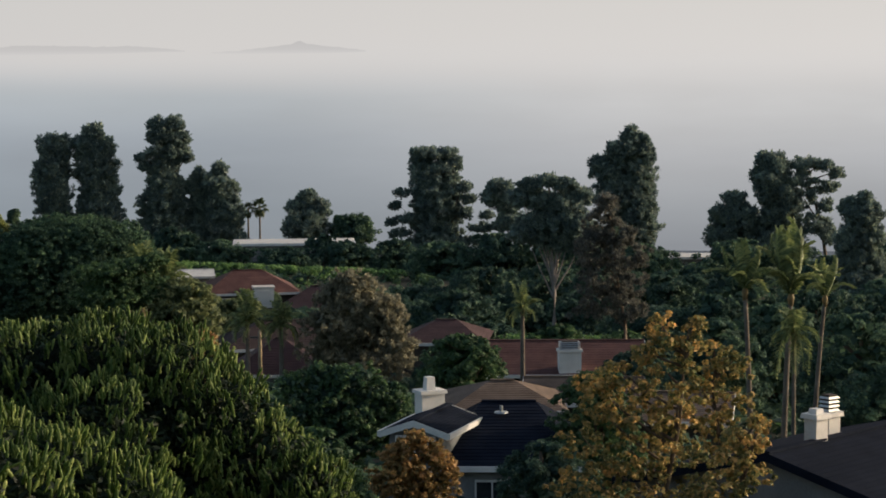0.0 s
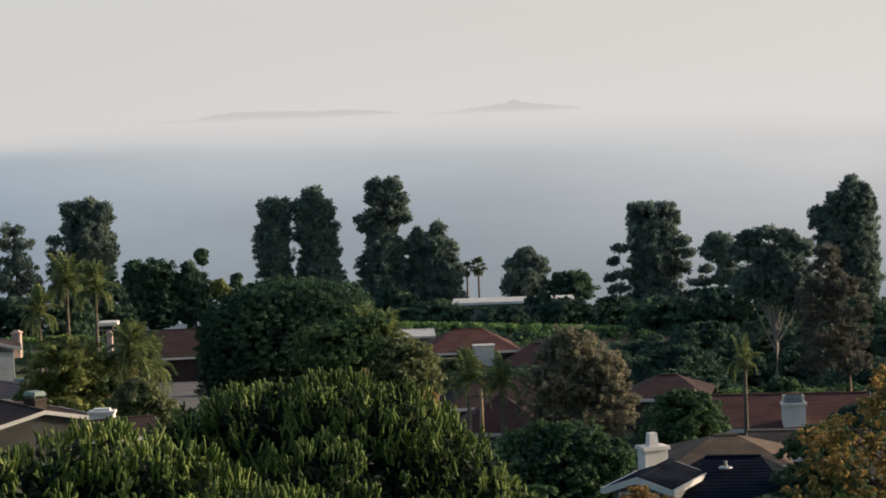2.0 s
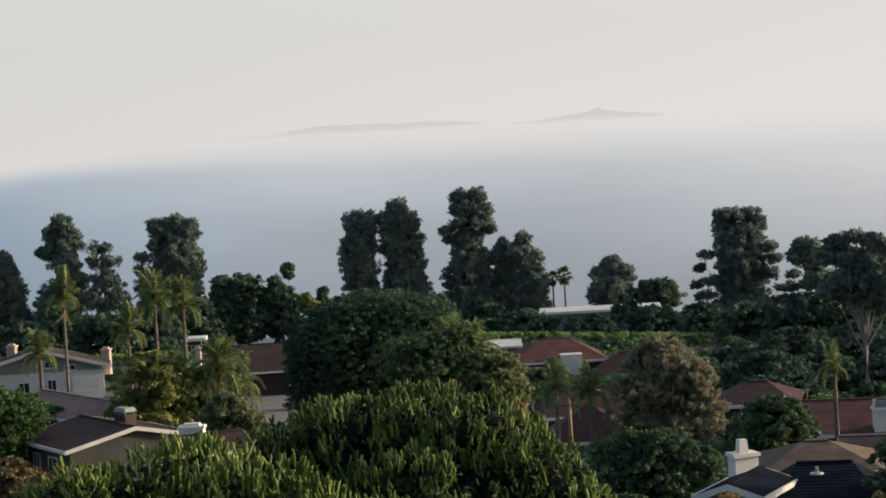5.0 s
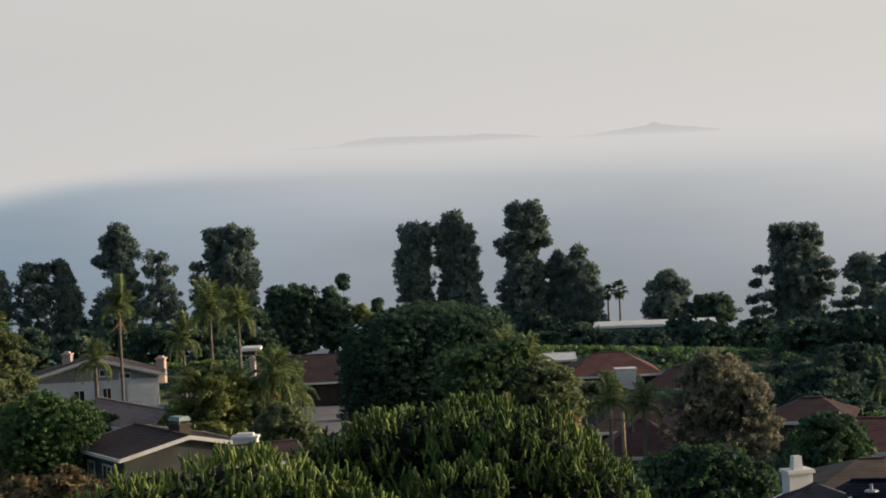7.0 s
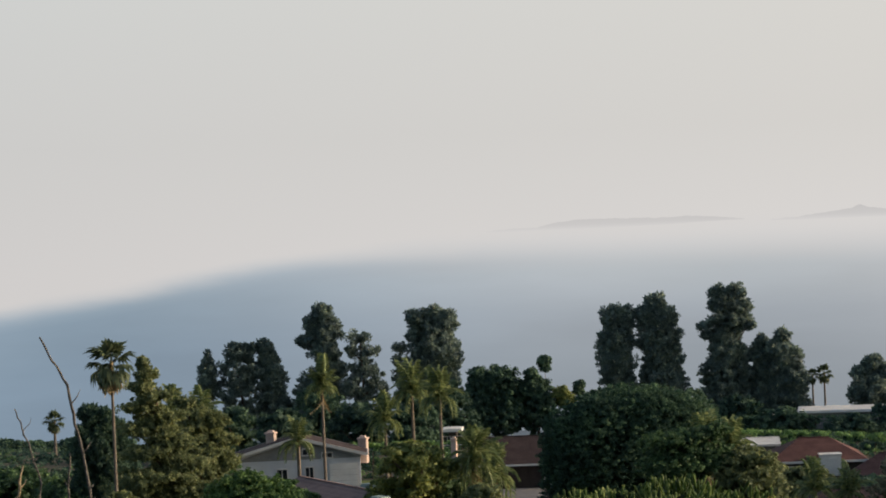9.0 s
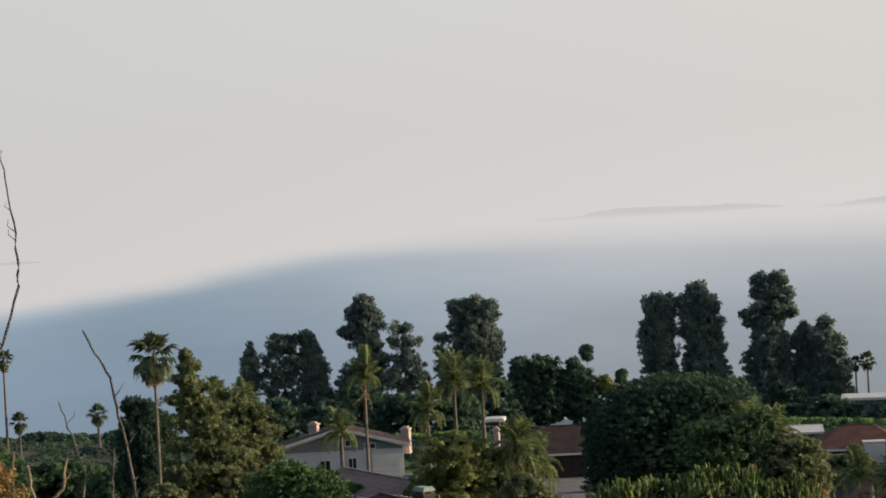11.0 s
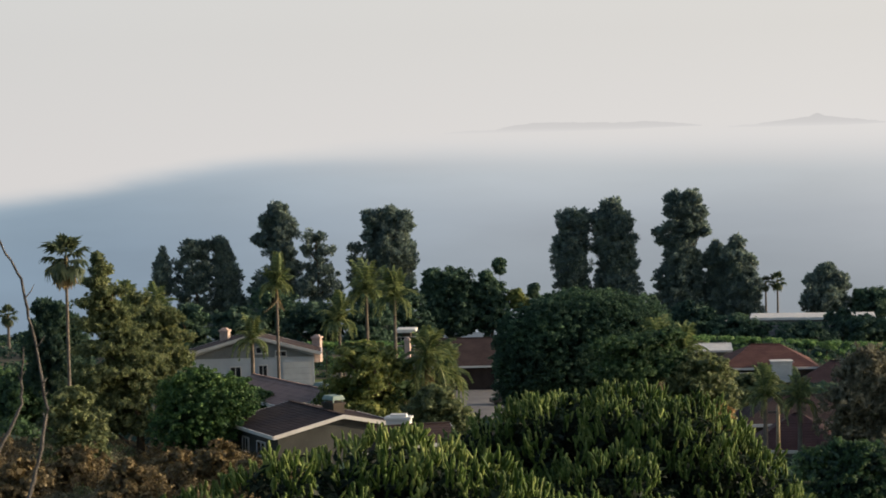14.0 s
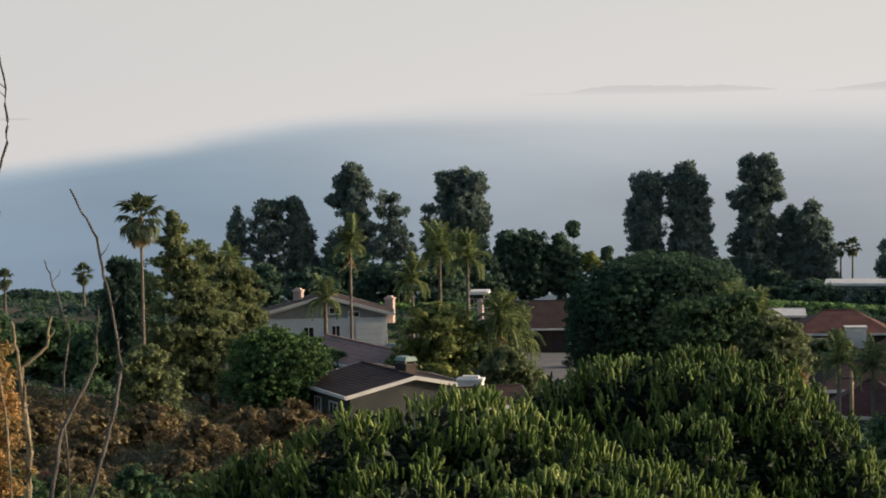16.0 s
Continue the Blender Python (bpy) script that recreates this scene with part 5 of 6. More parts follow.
# fig inside, lighter garden leaves outside: crown shade and sunlit tips as colour
lobed("grey_tree", 100, ((-3.01, -7.98, 0.57, 0.31), (-2.30, -8.06, 0.71, 0.37), (-3.80, -8.11, 0.48, 0.28), (-1.52, -8.49, 0.65, 0.40), (-3.23, -8.54, 0.99, 0.48), (-2.24, -8.84, 1.07, 0.57), (-1.24, -9.13, 0.65, 0.51), (-2.67, -9.47, 1.21, 0.57),), "dark green rounded bushy tree with sunlit tips painted paler", leaf='garden', inner='fig', core=False, dense=0.6, seed=106, ragged=0.35, trunk=0.22, broad=True, clump=0.24, size=0.19)
tree("garden_tree", 0.5, 136, -7.0, 4.6, ROUND, "round dark green garden tree", "garden",     most=230, seed=107)
lobed("maple_tree", 66, ((5.42, -6.74, 0.40, 0.34), (5.56, -7.27, 0.60, 0.34), (5.06, -7.45, 0.37, 0.26), (6.27, -6.74, 0.31, 0.28), (6.13, -7.23, 0.48, 0.34), (4.35, -7.88, 0.48, 0.31), (3.71, -8.23, 0.43, 0.34), (4.64, -8.37, 0.71, 0.40), (5.63, -8.01, 0.80, 0.43), (3.85, -8.87, 0.62, 0.34), (4.92, -9.14, 0.85, 0.43), (5.92, -8.78, 0.71, 0.43), (3.49, -9.64, 0.57, 0.40), (4.64, -9.92, 0.99, 0.48), (5.92, -9.77, 0.85, 0.48), (3.78, -10.63, 0.99, 0.48), (5.35, -10.75, 1.14, 0.48),), "maple with green and orange turning leaves", leaf='autumn', seed=108, ragged=0.55, dense=0.29, clump=0.15, size=0.16, core=False, trunk=0.12, broad=True, foot=5.4)
lobed("maple_tree", 69, ((6.83, -7.37, 0.43, 0.26), (7.33, -7.65, 0.43, 0.28), (6.98, -8.00, 0.62, 0.34), (6.48, -8.36, 0.51, 0.34), (7.19, -8.63, 0.57, 0.37), (6.91, -9.27, 0.65, 0.40), (7.97, -9.18, 0.28, 0.28), (7.62, -9.75, 0.62, 0.37), (6.77, -10.04, 0.85, 0.48), (7.76, -10.44, 0.57, 0.48), (6.77, -10.81, 1.14, 0.43),), "maple with yellow-green and orange turning leaves", leaf='autumn', seed=109, ragged=0.55, dense=0.29, clump=0.15, size=0.16, core=False, trunk=0.12, broad=True, foot=7.0)
lobed("maple_tree", 61, ((7.93, -9.15, 0.26, 0.23), (7.33, -9.47, 0.37, 0.26), (7.83, -9.74, 0.48, 0.31), (7.20, -10.10, 0.57, 0.34), (7.76, -10.44, 0.62, 0.40), (6.91, -10.73, 0.71, 0.37)), "small maple with orange turning leaves before slate roof", leaf='autumn', seed=110, ragged=0.5, dense=0.32, clump=0.15, size=0.16, core=False, trunk=0.09, broad=True)
tree("garden_tree", -5.2, 207, -6.05, 6.5, DOME, "olive bush below red tiled roof", "cedar", most=200, seed=461)
tree("garden_tree", -3.9, 200, -6.35, 6.0, DOME, "dark bush below dull red roof", "broadleaf", most=200, seed=462)
for i, (b, d, top, w) in enumerate(((-18.7, 124, -7.4, 3.0), (-17.9, 120, -7.9, 2.8), (-19.8, 126, -7.6, 3.4), (-20.9, 122, -7.8, 3.4), (-22.2, 130, -7.4, 3.6), (-23.6, 126, -7.7, 3.6), (-25.0, 130, -7.4, 3.8), (-26.4, 126, -7.6, 3.6), (-21.5, 112, -8.6, 3.0), (-24.2, 110, -8.7, 3.2), (-19.3, 112, -8.5, 2.8))):
    tree("brown_bush", b, d, top, w, DOME, "rounded olive-brown bush on the dry slope", "dry", category="bush", most=110, seed=470 + i, trunk=0.07, limbs=5, ragged=0.25, group="slope scrub")
tree("rust_bush", -6.05, 112, -6.8, 1.9, ROUND, "small orange-tinted shrub behind near pine", "rust", category="bush", seed=460, trunk=0.06, limbs=4)
lobed("maple_tree", 72, ((-0.74, -9.56, 0.40, 0.26), (-1.24, -9.91, 0.48, 0.31), (-0.31, -9.92, 0.48, 0.31), (-0.96, -10.26, 0.71, 0.34), (0.05, -10.41, 0.40, 0.34), (-1.39, -10.61, 0.71, 0.37), (-0.53, -10.76, 0.85, 0.40)), "small orange-leaved maple before slate roof", leaf='rust', seed=111, ragged=0.5, dense=0.3, clump=0.15, size=0.16, core=False, trunk=0.1, broad=True, inner='rust')
tree("garden_tree", 2.5, 78, -9.7, 3.2, ROUND, "dark green garden tree before slate roof", "fig",     most=230, seed=112)
tree("garden_tree", -3.3, 66, -9.3, 3.4, DOME, "green garden tree beside near pine", "garden",     most=230, seed=113)
tree("garden_tree", 3.9, 92, -7.9, 3.6, ROUND, "green garden tree behind maple", "garden",     most=230, seed=114)
tree("garden_tree", 10.5, 105, -6.4, 6.0, DOME, "dark garden trees behind slate roof", "broadleaf",     most=230, seed=115)
tree("garden_tree", 11.2, 90, -7.6, 5.0, DOME, "dark garden tree behind white chimney", "broadleaf",     most=230, seed=116)
tree("garden_tree", 6.9, 130, -6.6, 5.0, DOME, "dark garden tree behind maples", "broadleaf",     most=230, seed=117)
tree("garden_tree", 8.4, 135, -6.2, 6.0, DOME, "dark tree behind queen palms", "broadleaf",     most=230, seed=118)
lobed("cedar_tree", 168, ((-21.59, -2.75, 0.14, 0.17), (-21.49, -3.06, 0.31, 0.13), (-21.69, -3.34, 0.37, 0.13), (-21.32, -3.59, 0.45, 0.14), (-21.66, -3.86, 0.57, 0.14), (-21.16, -4.12, 0.60, 0.16), (-21.59, -4.38, 0.71, 0.17), (-20.90, -4.72, 0.62, 0.17), (-21.51, -4.97, 0.85, 0.18), (-20.64, -5.27, 0.65, 0.18), (-21.21, -5.55, 0.99, 0.20), (-21.71, -5.86, 0.91, 0.21), (-20.52, -5.92, 0.68, 0.20), (-21.10, -6.28, 1.08, 0.23), (-21.68, -6.73, 0.91, 0.26), (-20.63, -6.87, 0.80, 0.26)), "large feathery green-brown conifer beside fan palm", leaf="cedar", seed=119, ragged=0.5, dense=0.9, clump=0.3, size=0.25, trunk=0.3, rise=-0.25)
lobed("cedar_tree", 178, ((-22.92, -3.98, 0.31, 0.26), (-22.63, -4.21, 0.43, 0.37), (-22.86, -4.76, 0.57, 0.48), (-22.74, -5.46, 0.65, 0.57), (-22.37, -4.71, 0.43, 0.57),), "dark green conifer behind fan palm", leaf='fig', seed=120, ragged=0.35, clump=0.32, size=0.28)
lobed("cedar_tree", 180, ((-20.58, -3.78, 0.26, 0.14), (-20.24, -4.05, 0.37, 0.16), (-19.80, -4.26, 0.37, 0.17), (-20.39, -4.41, 0.48, 0.17), (-19.77, -4.71, 0.45, 0.18), (-20.21, -5.01, 0.62, 0.20), (-19.58, -5.29, 0.34, 0.23), (-20.08, -5.49, 0.57, 0.23)), "yellowish green spreading conifer behind palms", leaf="cedar", seed=121, ragged=0.6, dense=0.8, clump=0.3, size=0.27, rise=-0.25)
lobed("bay_tree", 156, ((-19.18, -5.91, 0.62, 0.37), (-18.41, -6.13, 0.62, 0.34), (-19.62, -6.24, 0.60, 0.51), (-18.85, -6.42, 0.99, 0.51), (-18.00, -6.45, 0.34, 0.28), (-19.22, -6.96, 1.11, 0.51),), "round green tree lit on its crown", leaf='bay', seed=122, ragged=0.2, clump=0.24, size=0.24, broad=True)
tree("garden_tree", -15.0, 166, -5.05, 6.4, ROUND, "yellow-green garden tree in sun", "lime",     most=230, seed=123)
tree("garden_tree", -14.3, 170, -5.8, 6.4, ROUND, "dark green garden tree below a lit one", "garden",     most=230, seed=124)
tree("garden_tree", -24.8, 210, -5.2, 8, DOME, "green garden trees at the slope's edge", "garden",     most=230, seed=125)
tree("garden_tree", -23.4, 200, -5.5, 7, DOME, "green garden tree at the slope's edge", "garden",     most=230, seed=126)
tree("garden_tree", -26.8, 205, -4.6, 8, DOME, "green garden tree at the slope's edge", "garden",     most=230, seed=127)
for i, (b, d, top, w, leaf) in enumerate(((-3.5, 215, -6.3, 7, "fig"), (-1.5, 225, -5.9, 9, "fig"), (0.3, 215, -5.9, 9, "fig"), (1.7, 226, -6.0, 9, "fig"), (3.6, 228, -5.9, 9, "fig"), (5.4, 190, -6.3, 9, "fig"), (6.9, 185, -6.0, 8, "fig"), (9.4, 190, -5.8, 9, "fig"), (11.2, 180, -5.7, 8, "fig"),
                                        (-2.6, 270, -6.0, 10, "fig"), (-0.6, 270, -5.75, 10, "fig"), (1.2, 270, -5.3, 11, "fig"), (2.6, 262, -5.2, 11, "fig"), (4.2, 255, -5.3, 11, "fig"), (5.8, 250, -5.4, 10, "fig"), (7.6, 240, -5.3, 10, "fig"), (0.2, 190, -6.5, 6, "fig"), (1.2, 180, -6.7, 5, "fig"), (5.6, 160, -6.9, 6, "fig"), (2.9, 168, -6.75, 5, "garden"), (4.6, 170, -6.9, 5, "garden"), (-17.6, 172, -6.2, 4, "garden"), (0.0, 158, -7.6, 4, "fig"), (4.9, 140, -7.4, 5, "fig"))):
    tree("shrub_tree", b, d, top, w, DOME, "dark evergreen garden thicket", leaf, group="garden thicket", most=125, seed=140 + i, limbs=5, ragged=0.3)


def hedge(b0, b1, d0, d1, top0, top1, thick, label, leaf="garden", seed=1):
    """A clipped hedge: leafy box with an uneven face."""
    rng = np.random.default_rng(seed)
    p0, p1 = Vector((*at(b0, d0), 0)), Vector((*at(b1, d1), 0))
    ln = (p1 - p0).length
    mid = p0.lerp(p1, 0.5)
    g = min(ground_z(*p0[:2]), ground_z(*p1[:2]), ground_z(*mid[:2])) - 0.3
    ang = math.degrees(math.atan2(p1.y - p0.y, p1.x - p0.x))
    root = thing("hedge", pose(mid.x, mid.y, g, 0, 0, ang), label, "hedge")
    n = int(ln * 7)
    x = rng.uniform(-ln / 2, ln / 2, n)
    t = x / ln + 0.5
    top = (level(d0, top0) - g) * (1 - t) + (level(d1, top1) - g) * t
    z = np.where(rng.random(n) < 0.4, 1.0, rng.random(n) ** 0.6) * (top - 0.4)
    c = np.stack([x, rng.uniform(-thick / 2, thick / 2, n), z], 1)
    part("foliage", quads_mesh("foliage", clump_leaves(rng, c, np.full(n, 0.6), 22, 0.42, 0.26, 0.7), leaf), leaf, root)
    for q in range(int(ln / 2.5)):
        xx = -ln / 2 + 1 + q * 2.5
        part("stem", Shape().tube([(xx, 0, 0), (xx + 0.2, 0.1, float(top.min()) * 0.8)], [0.12, 0.05], 6), "bark", root)


hedge(-7.2, -1.0, 330, 345, -5.0, -5.33, 2.5, "long clipped hedge with sunlit top", "hedge", 1)
hedge(-6.9, -1.3, 385, 385, -4.70, -4.80, 2.0, "dark hedge below flat-roofed house", "broadleaf", 2)
hedge(1.5, 4.2, 175, 172, -6.95, -7.0, 1.6, "clipped hedge behind red roof", "hedge", 3)
hedge(-16.6, -13.2, 305, 310, -5.0, -5.05, 1.5, "clipped hedge beside sunlit lawn", "hedge", 4)

# ---- palms ----
palm("fan_palm", -22.36, 150, -2.15, "tall slim fan palm with brown skirt", 1.85, 22, "fan", 0.11, seed=1, skirt=12, material="fan")
palm("fan_palm", -23.81, 420, -3.85, "distant fan palm on the crest", 2.2, 22, "fan", 0.25, seed=2, skirt=4, material="fan")
palm("fan_palm", -25.74, 390, -3.95, "distant fan palm on the crest", 1.9, 22, "fan", 0.2, seed=3, skirt=4, material="fan")
palm("fan_palm", -26.42, 390, -2.52, "distant fan palm on the crest", 2, 22, "fan", 0.2, seed=4, skirt=4, material="fan")
palm("fan_palm", -26.05, 390, -2.37, "distant fan palm on the crest", 2, 22, "fan", 0.2, seed=25, skirt=4, material="fan")
palm("fan_palm", -4.89, 440, -3.60, "distant slim fan palm of a pair", 1.7, 20, "fan", 0.2, seed=5, material="fan")
palm("fan_palm", -4.60, 440, -3.52, "distant slim fan palm of a pair", 2.0, 20, "fan", 0.2, seed=6, material="fan")
palm("queen_palm", -17.15, 186, -3.45, "slender queen palm with swept head", 2.1, 28, "feather", 0.13, seed=7, skirt=2, up=1.3, droop=0.9)
palm("queen_palm", -17.8, 187, -4.75, "short feather palm before white house", 2.2, 18, "feather", 0.18, seed=8)
palm("queen_palm", -14.9, 300, -3.55, "feather palm with arching fronds", 4.0, 26, "feather", 0.22, seed=9)
palm("queen_palm", -14.2, 290, -3.75, "feather palm with arching fronds", 3.8, 26, "feather", 0.22, seed=10)
palm("queen_palm", -15.6, 295, -4.3, "feather palm with arching fronds", 3.6, 24, "feather", 0.22, seed=11)
palm("date_palm", -13.4, 166, -5.35, "drooping feather palm with dry fronds", 3.0, 26, "feather", 0.25, seed=12, skirt=10, droop=1.2)
palm("date_palm", -12.9, 172, -5.7, "drooping feather palm in shade", 2.6, 22, "feather", 0.25, seed=13, skirt=6, droop=1.2)
palm("date_palm", -6.95, 192, -5.35, "feather palm with dry hanging fronds", 3.0, 24, "feather", 0.28, seed=14, skirt=10)
palm("date_palm", -7.6, 196, -5.2, "feather palm beside dark dome tree", 3.2, 24, "feather", 0.28, seed=15, skirt=4)
palm("queen_palm", 2.0, 140, -6.2, "small queen palm with bare trunk", 1.5, 14, "feather", 0.14, seed=16, up=1.1)
palm("queen_palm", 7.76, 95, -5.53, "queen palm with fronds swept upward", 2.1, 11, "feather", 0.11, lean=(-0.3, 0), seed=17, up=0.75, droop=0.75, group="queen palms", sweep=(-88, 46), plume=0.17)
palm("queen_palm", 8.54, 96, -5.49, "tall queen palm with fronds swept upward", 3, 15, "feather", 0.12, lean=(0.3, 0), seed=18, up=0.75, droop=0.75, group="queen palms", sweep=(-88, 46), plume=0.17)
palm("queen_palm", 9.27, 99, -5.75, "queen palm with fronds swept upward", 1.9, 9, "feather", 0.1, lean=(0.5, 0), seed=19, up=0.75, droop=0.75, group="queen palms", sweep=(-88, 46), plume=0.17)
palm("queen_palm", 8.80, 93, -6.72, "shorter queen palm with hanging fronds", 1.6, 16, "feather", 0.09, lean=(0, 0), seed=20, up=0.9, droop=1.3, group="queen palms")
palm("date_palm", -4.95, 150, -6.4, "feather palm before maroon roof", 2.0, 18, "feather", 0.15, seed=21)
palm("date_palm", -4.1, 152, -6.5, "feather palm before maroon roof", 2.0, 18, "feather", 0.15, seed=22)
palm("queen_palm", -20.2, 190, -4.0, "feather palm behind conifers", 2.6, 20, "feather", 0.2, seed=23)
palm("queen_palm", -20.9, 195, -3.9, "feather palm behind conifers", 2.6, 20, "feather", 0.2, seed=24)

# ---- near pines below the terrace ----
shoot_pine("pine_tree", -14.5, 46, ((-19.2, 47, -8.6, 1.7, 1.6), (-16.9, 45, -7.75, 1.9, 1.9), (-14.6, 46, -7.35, 2.0, 2.1), (-12.9, 45, -7.9, 1.6, 1.8), (-11.3, 44.5, -8.55, 1.5, 1.7), (-9.7, 44, -9.2, 1.4, 1.5), (-8.3, 43.5, -9.9, 1.3, 1.3), (-15.5, 43, -9.0, 2.2, 2.0), (-12.0, 42, -9.4, 2.0, 1.8)),
           "broad bright green pine with upright fresh shoots", 4300, 201, length=0.32)
shoot_pine("pine_tree", -8.6, 60, ((-11.9, 60, -7.0, 1.5, 1.6), (-10.2, 60, -6.42, 1.8, 2.0), (-8.4, 60, -6.37, 2.0, 2.2), (-6.9, 59, -6.75, 1.8, 2.0), (-5.7, 58, -7.7, 1.6, 1.8), (-4.6, 57, -8.9, 1.5, 1.7), (-8.5, 57, -8.0, 2.6, 2.4), (-3.6, 56, -9.7, 1.2, 1.3)),
           "broad dark green pine with upright fresh shoots", 5200, 202, length=0.31, material="shoot_dark")


# ---- dry scrub on the near slope ----
def scrub(b, d, w, h, leaf, seed, label, name="scrub_bush"):
    rng = np.random.default_rng(seed)
    x, y = at(b, d)
    root = thing(name, pose(x, y, ground_z(x, y) - 0.1), label, "bush", "slope scrub")
    n = int(26 * w)
    c = unit(rng.normal(size=(n, 3))) * np.array([w / 2, w / 2, h * 0.8]) * rng.uniform(0.6, 1, (n, 1))
    c[:, 2] = np.abs(c[:, 2])
    part("foliage", quads_mesh("foliage", clump_leaves(rng, c, np.full(n, 0.40), 26, 0.20, 0.09, 0.8), leaf), leaf, root)
    for k in range(5):
        a = k * 1.3
        part("stem", Shape().tube([(0, 0, 0), (math.cos(a) * w * 0.2, math.sin(a) * w * 0.2, h * 0.4), (math.cos(a) * w * 0.36, math.sin(a) * w * 0.36, h * 0.8)], [0.05, 0.035, 0.012], 5), "bark", root)


rng_s = random.Random(5)
for i in range(110):
    b, d = rng_s.uniform(-28, -17.3), rng_s.uniform(104, 172)
    w = rng_s.uniform(1.8, 4.4)
    scrub(b, d, w, rng_s.uniform(1.0, 2.6), rng_s.choice(("dry", "dry", "dry", "pine_brown", "cedar")), 300 + i, "dry brown scrub on the hillside")
scrub(-24.6, 116, 2.4, 1.2, "bloom", 390, "scrub with red blossom on the hillside", "flowering_bush")
for i, (b, d, w, h) in enumerate(((-20.6, 122, 4.0, 2.8), (-19.4, 124, 4.2, 3.2), (-18.3, 126, 3.8, 3.6), (-17.3, 128, 3.2, 3.4), (-21.8, 128, 4.0, 2.8), (-23.4, 140, 4.4, 3.0), (-25.2, 138, 4.4, 3.4))):
    scrub(b, d, w, h, "dry", 430 + i, "rounded brown shrub on the hillside")
for i, (b, d, top, w) in enumerate(((-24.6, 88, -9.1, 3.0), (-22.6, 90, -8.9, 3.2), (-23.6, 84, -9.4, 3.0), (-25.8, 86, -8.8, 3.0), (-21.4, 92, -9.2, 3.0), (-20.3, 95, -9.0, 3.0), (-26.9, 90, -8.7, 3.2))):
    tree("green_bush", b, d, top, w, DOME, "green bush below dry branches", ("cedar", "garden")[i % 2], category="bush", most=150, seed=440 + i, trunk=0.06, limbs=5, ragged=0.5, group="slope scrub")
tree("garden_tree", -13.2, 156, -6.2, 4.5, ROUND, "olive garden tree beside brown-roofed house", "cedar", most=230, seed=450)
tree("garden_tree", -22.3, 141, -5.95, 4.0, DOME, "green bush at foot of fan palm", "cedar", most=230, seed=451, ragged=0.5)
tree("rust_bush", -26.9, 30, -4.5, 1.6, ROUND, "bush with rust orange leaves", "rust", category="bush", dense=0.6, leaf_size=0.06, clump=0.16,     trunk=0.04, seed=410, limbs=8)


# ---- dead branches close to the terrace ----
def branch(label, d, points, r0, r1, twigs, seed, material="dead_wood", name="dead_branch"):
    """A bare crooked stem given from tip to foot as bearing and elevation, carried on down to the ground."""
    rng = random.Random(seed)
    b_, e_ = points[-1]
    gx, gy = at(b_, d)
    gz = ground_z(gx, gy) - 0.05
    root = thing(name, pose(gx, gy, gz), label, "dead branch", "dead branches")
    tips = []
    for b, e in points:
        x, y = at(b, d)
        tips.append(Vector((x - gx, y - gy, level(d, e) - gz)))
    foot = tips[-1].copy()
    if foot.z > 0.1:
        tips.append(Vector((0, 0, 0)))
    fine = []
    for p, q in zip(tips, tips[1:]):
        for k in range(4):
            fine.append(p.lerp(q, k / 4) + Vector((rng.uniform(-1, 1), rng.uniform(-1, 1), 0)) * 0.006)
    fine.append(tips[-1])
    n = len(fine)
    r0, r1 = r0 * 0.62, r1 * 0.8
    radii = [(r1 + (r0 - r1) * (k / (n - 1)) ** 0.8) * rng.uniform(0.88, 1.15) for k in range(n)]
    part("stem", Shape().tube(fine, radii, 8), material, root, smooth=True)
    for k in range(twigs):
        i = rng.randrange(1, int(n * 0.7))
        s = rng.choice((-1, 1))
        ln = rng.uniform(0.025, 0.075)
        p = fine[i]
        part("twig", Shape().tube([p, p + Vector((s * ln * 0.5, rng.uniform(-0.03, 0.03), ln * 0.55)), p + Vector((s * ln * 0.7, 0.02, ln * 1.1))], [radii[i] * 0.55, radii[i] * 0.4, radii[i] * 0.15], 6), material, root)
    return root


branch("dark dead branch with stubby twigs", 13, ((-26.36, 2.20), (-26.25, 1.4), (-26.15, 0.65), (-26.2, -0.2), (-26.42, -1.01), (-26.81, -2.11), (-27.27, -3.20), (-27.6, -6)), 0.044, 0.013, 14, 1)
branch("thin crooked dead branch beside the terrace", 13, ((-25.86, 2.53), (-25.75, 1.6), (-25.60, 0.49), (-25.56, -0.3), (-25.59, -0.84), (-26.07, -2.29), (-26.6, -3.1), (-27.16, -3.83), (-27.5, -6)), 0.018, 0.004, 4, 2)
branch("thin crooked dead branch beside the terrace", 13, ((-24.07, -2.02), (-23.8, -2.6), (-23.47, -3.23), (-23.3, -4.2), (-23.11, -5.20), (-22.93, -6.47), (-23.1, -7.4), (-23.32, -8.14), (-23.78, -9.68)), 0.02, 0.006, 5, 3)
branch("thin dead twig beside the terrace", 13, ((-24.74, -3.75), (-24.62, -4.2), (-24.48, -4.60), (-24.2, -5.6), (-24.4, -7.0), (-24.3, -9.7)), 0.012, 0.004, 3, 4)
branch("pale dead forked stem", 13, ((-25.61, -5.26), (-25.5, -6.0), (-25.38, -6.95), (-25.21, -8.48), (-25.31, -9.61)), 0.026, 0.010, 4, 5, "pale_wood")
branch("pale dead side branch", 13, ((-24.64, -5.16), (-24.75, -5.9), (-25.1, -6.2), (-25.36, -6.39), (-25.3, -8.5), (-25.31, -9.7)), 0.022, 0.008, 3, 6, "pale_wood")
branch("dark dead branch beside the terrace", 13, ((-23.45, -4.91), (-23.5, -5.6), (-23.55, -6.31), (-24.0, -7.2), (-24.43, -7.96), (-24.76, -9.64)), 0.024, 0.005, 5, 7)
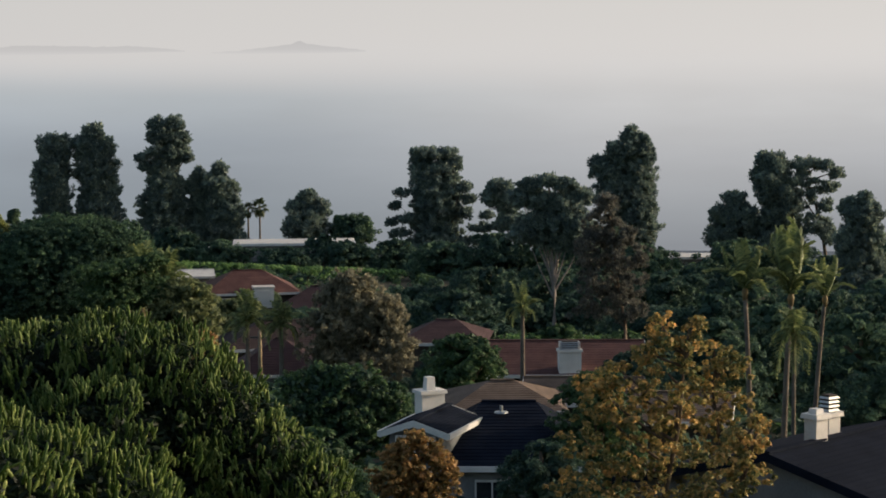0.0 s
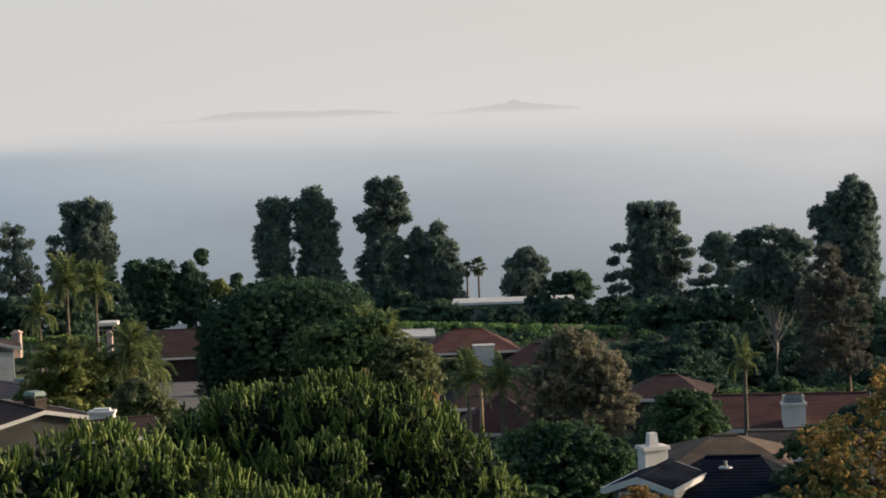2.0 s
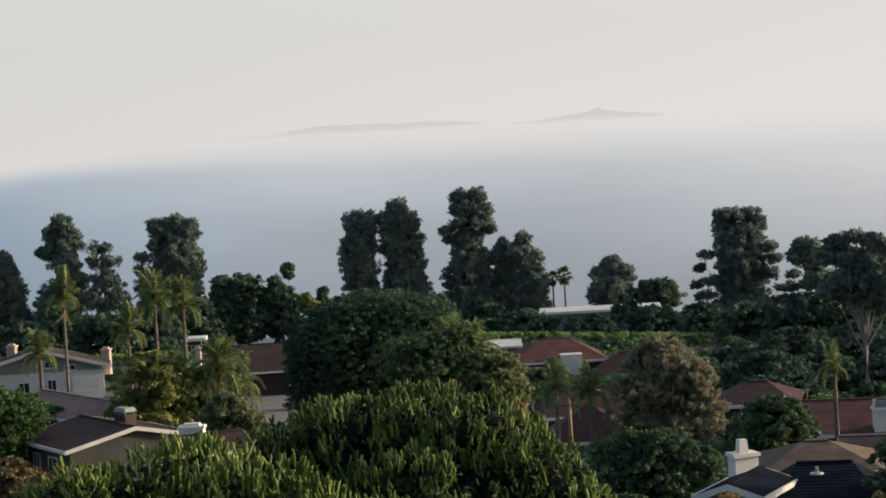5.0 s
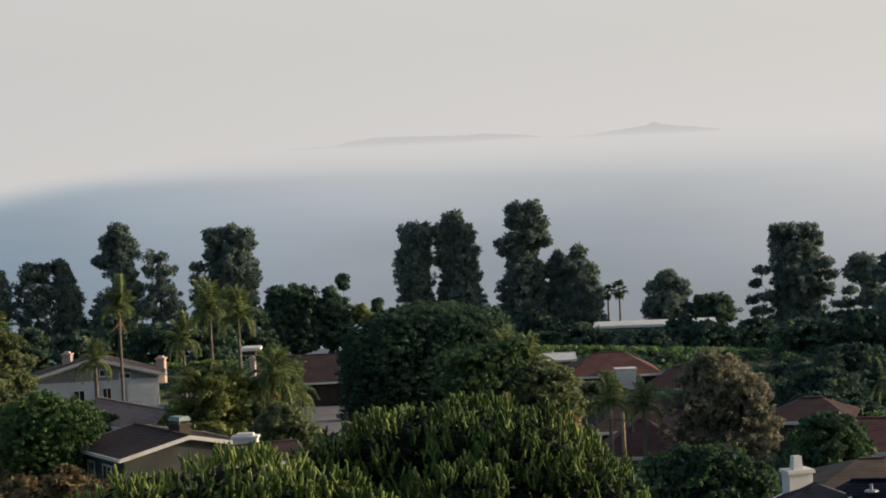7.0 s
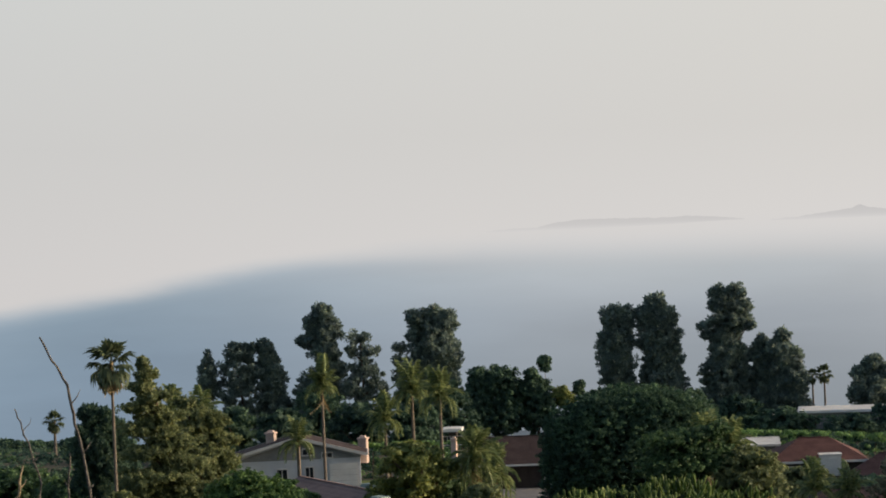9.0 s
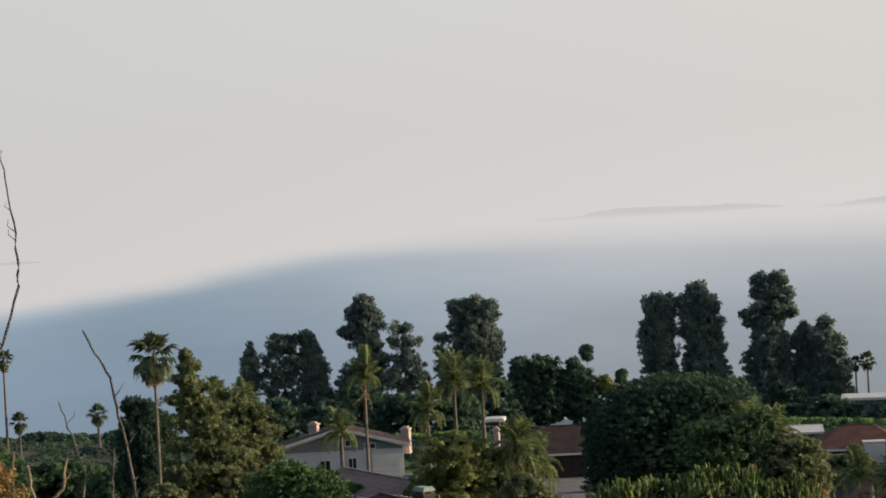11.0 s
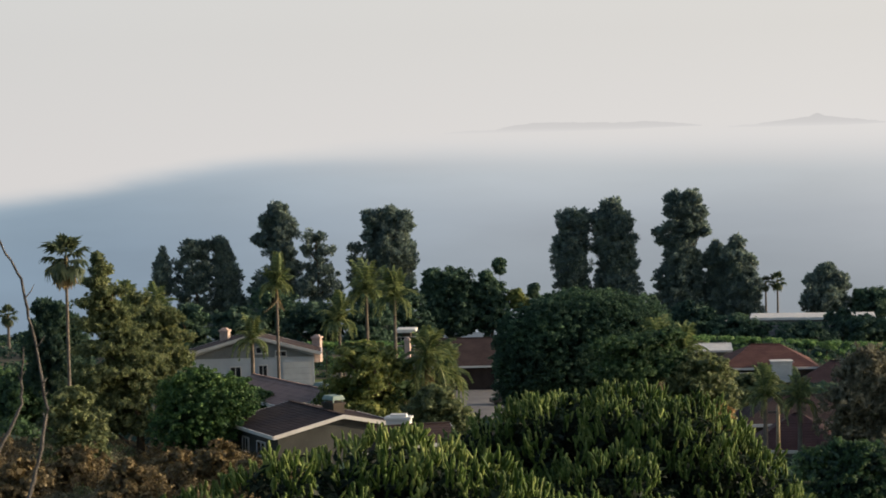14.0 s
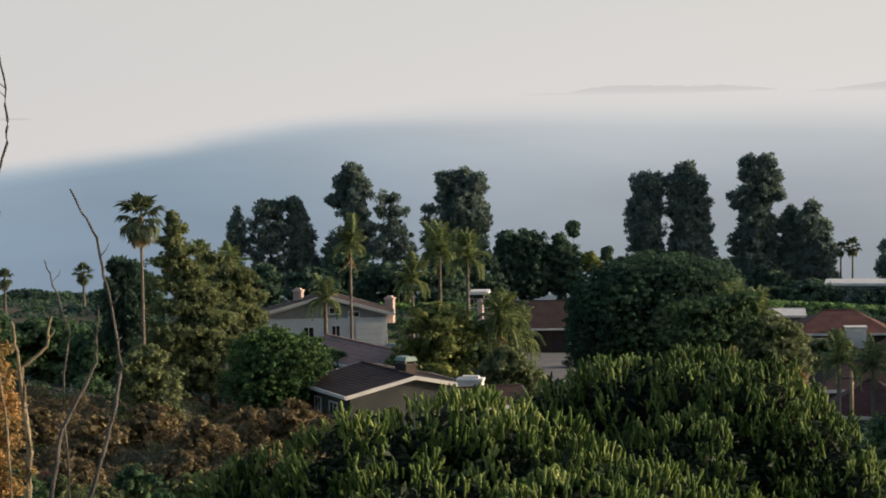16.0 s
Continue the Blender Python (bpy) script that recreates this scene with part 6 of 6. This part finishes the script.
branch("pale dead twig beside the terrace", 13, ((-25.9, -4.9), (-26.0, -6.2), (-25.8, -7.4), (-25.7, -9.7)), 0.014, 0.004, 3, 8, "pale_wood")
branch("thin dark dead branch beside a thicker one", 13, ((-26.48, 0.56), (-26.59, -0.03), (-26.56, -0.73), (-26.50, -1.22), (-26.76, -2.11), (-27.05, -2.79), (-27.57, -3.74)), 0.02, 0.004, 4, 11)
branch("thin dead twig beside the terrace", 13, ((-26.25, 0.25), (-26.4, -0.6), (-26.5, -1.6), (-26.75, -2.3), (-26.9, -6)), 0.008, 0.003, 3, 9)


# ---- garden shrubs that cover the slope between the houses ----
def far_shrub(b, d, w, h, leaf, seed):
    rng = np.random.default_rng(seed)
    x, y = at(b, d)
    root = thing("garden_shrub", pose(x, y, ground_z(x, y) - 0.1), "low dark evergreen garden shrub on the slope", "bush", "garden shrubs")
    cr = 0.2 * w
    n = 20
    c = unit(rng.normal(size=(n, 3))) * np.array([w / 2 - cr, w / 2 - cr, h - cr]) * rng.uniform(0.5, 1, (n, 1))
    c[:, 2] = np.abs(c[:, 2])
    ls = d * 0.0022
    q = int(min(26, 2.5 * cr * cr / (ls * ls) + 10))
    part("foliage", quads_mesh("foliage", clump_leaves(rng, c, np.full(n, cr * 1.1), q, ls, ls * 0.6, 0.8), leaf), leaf, root)
    part("stem", Shape().tube([(0, 0, 0), (0.05, 0, h * 0.3), (0, 0.05, h * 0.6)], [0.12, 0.09, 0.04], 6), "bark", root)


rng_g = random.Random(11)
placed = 0
while placed < 270:
    b = rng_g.uniform(-27, 12.5)
    d = 80 + 330 * rng_g.random() ** 0.8
    if d < 178 and b < -16:
        continue
    if -13.6 < b < -10.6 and 200 < d < 285 or -16.6 < b < -13.4 and 250 < d < 305:
        continue
    x, y = at(b, d)
    if any((Vector(o.location[:2]) - Vector((x, y))).length < 9 for o in scene.objects if o.get("category") == "house"):
        continue
    far_shrub(b, d, rng_g.uniform(3.0, 7.0), rng_g.uniform(1.3, 3.0), rng_g.choice(("broadleaf", "fig", "garden", "fig")), 700 + placed)
    placed += 1


# ---- leafy cover on the open ground ----
def cover(name, label, leaf, count, inside, seed, size, per=8):
    rng = np.random.default_rng(seed)
    pts = []
    while len(pts) < count:
        b = rng.uniform(-29, 14)
        d = 70 + 510 * rng.random() ** 1.25
        if not inside(b, d):
            continue
        x, y = at(b, d)
        pts.append((x, y, ground_z(x, y) + 0.15 + 0.35 * size * noise.noise((x * 0.15, y * 0.15, 0)), d))
    pts = np.array(pts)
    far_leaf = float(np.mean(pts[:, 3])) * 0.003
    ob = part(name, quads_mesh(name, clump_leaves(rng, pts[:, :3], size * rng.uniform(0.5, 1.3, count), per, far_leaf, far_leaf * 0.6, 0.6), leaf), leaf)
    tagged(ob, label, "ground cover", kind="stuff")


def paved(b, d):
    return -13.4 < b < -10.8 and 205 < d < 284 or -16.5 < b < -13.5 and 252 < d < 303


def dry_side(b, d):
    return b < -17.0 and d < 178


cover("ground_cover", "dark ivy and low garden growth between houses", "fig", 7500, lambda b, d: not paved(b, d) and not dry_side(b, d), 51, 1.3)
cover("ground_cover", "mixed green low growth over the slope", "garden", 1500, lambda b, d: not paved(b, d) and not dry_side(b, d), 52, 1.1)
cover("dry_grass", "dry brown grass and brush on the near slope", "dry", 3000, lambda b, d: dry_side(b, d) and d > 85, 53, 0.8)
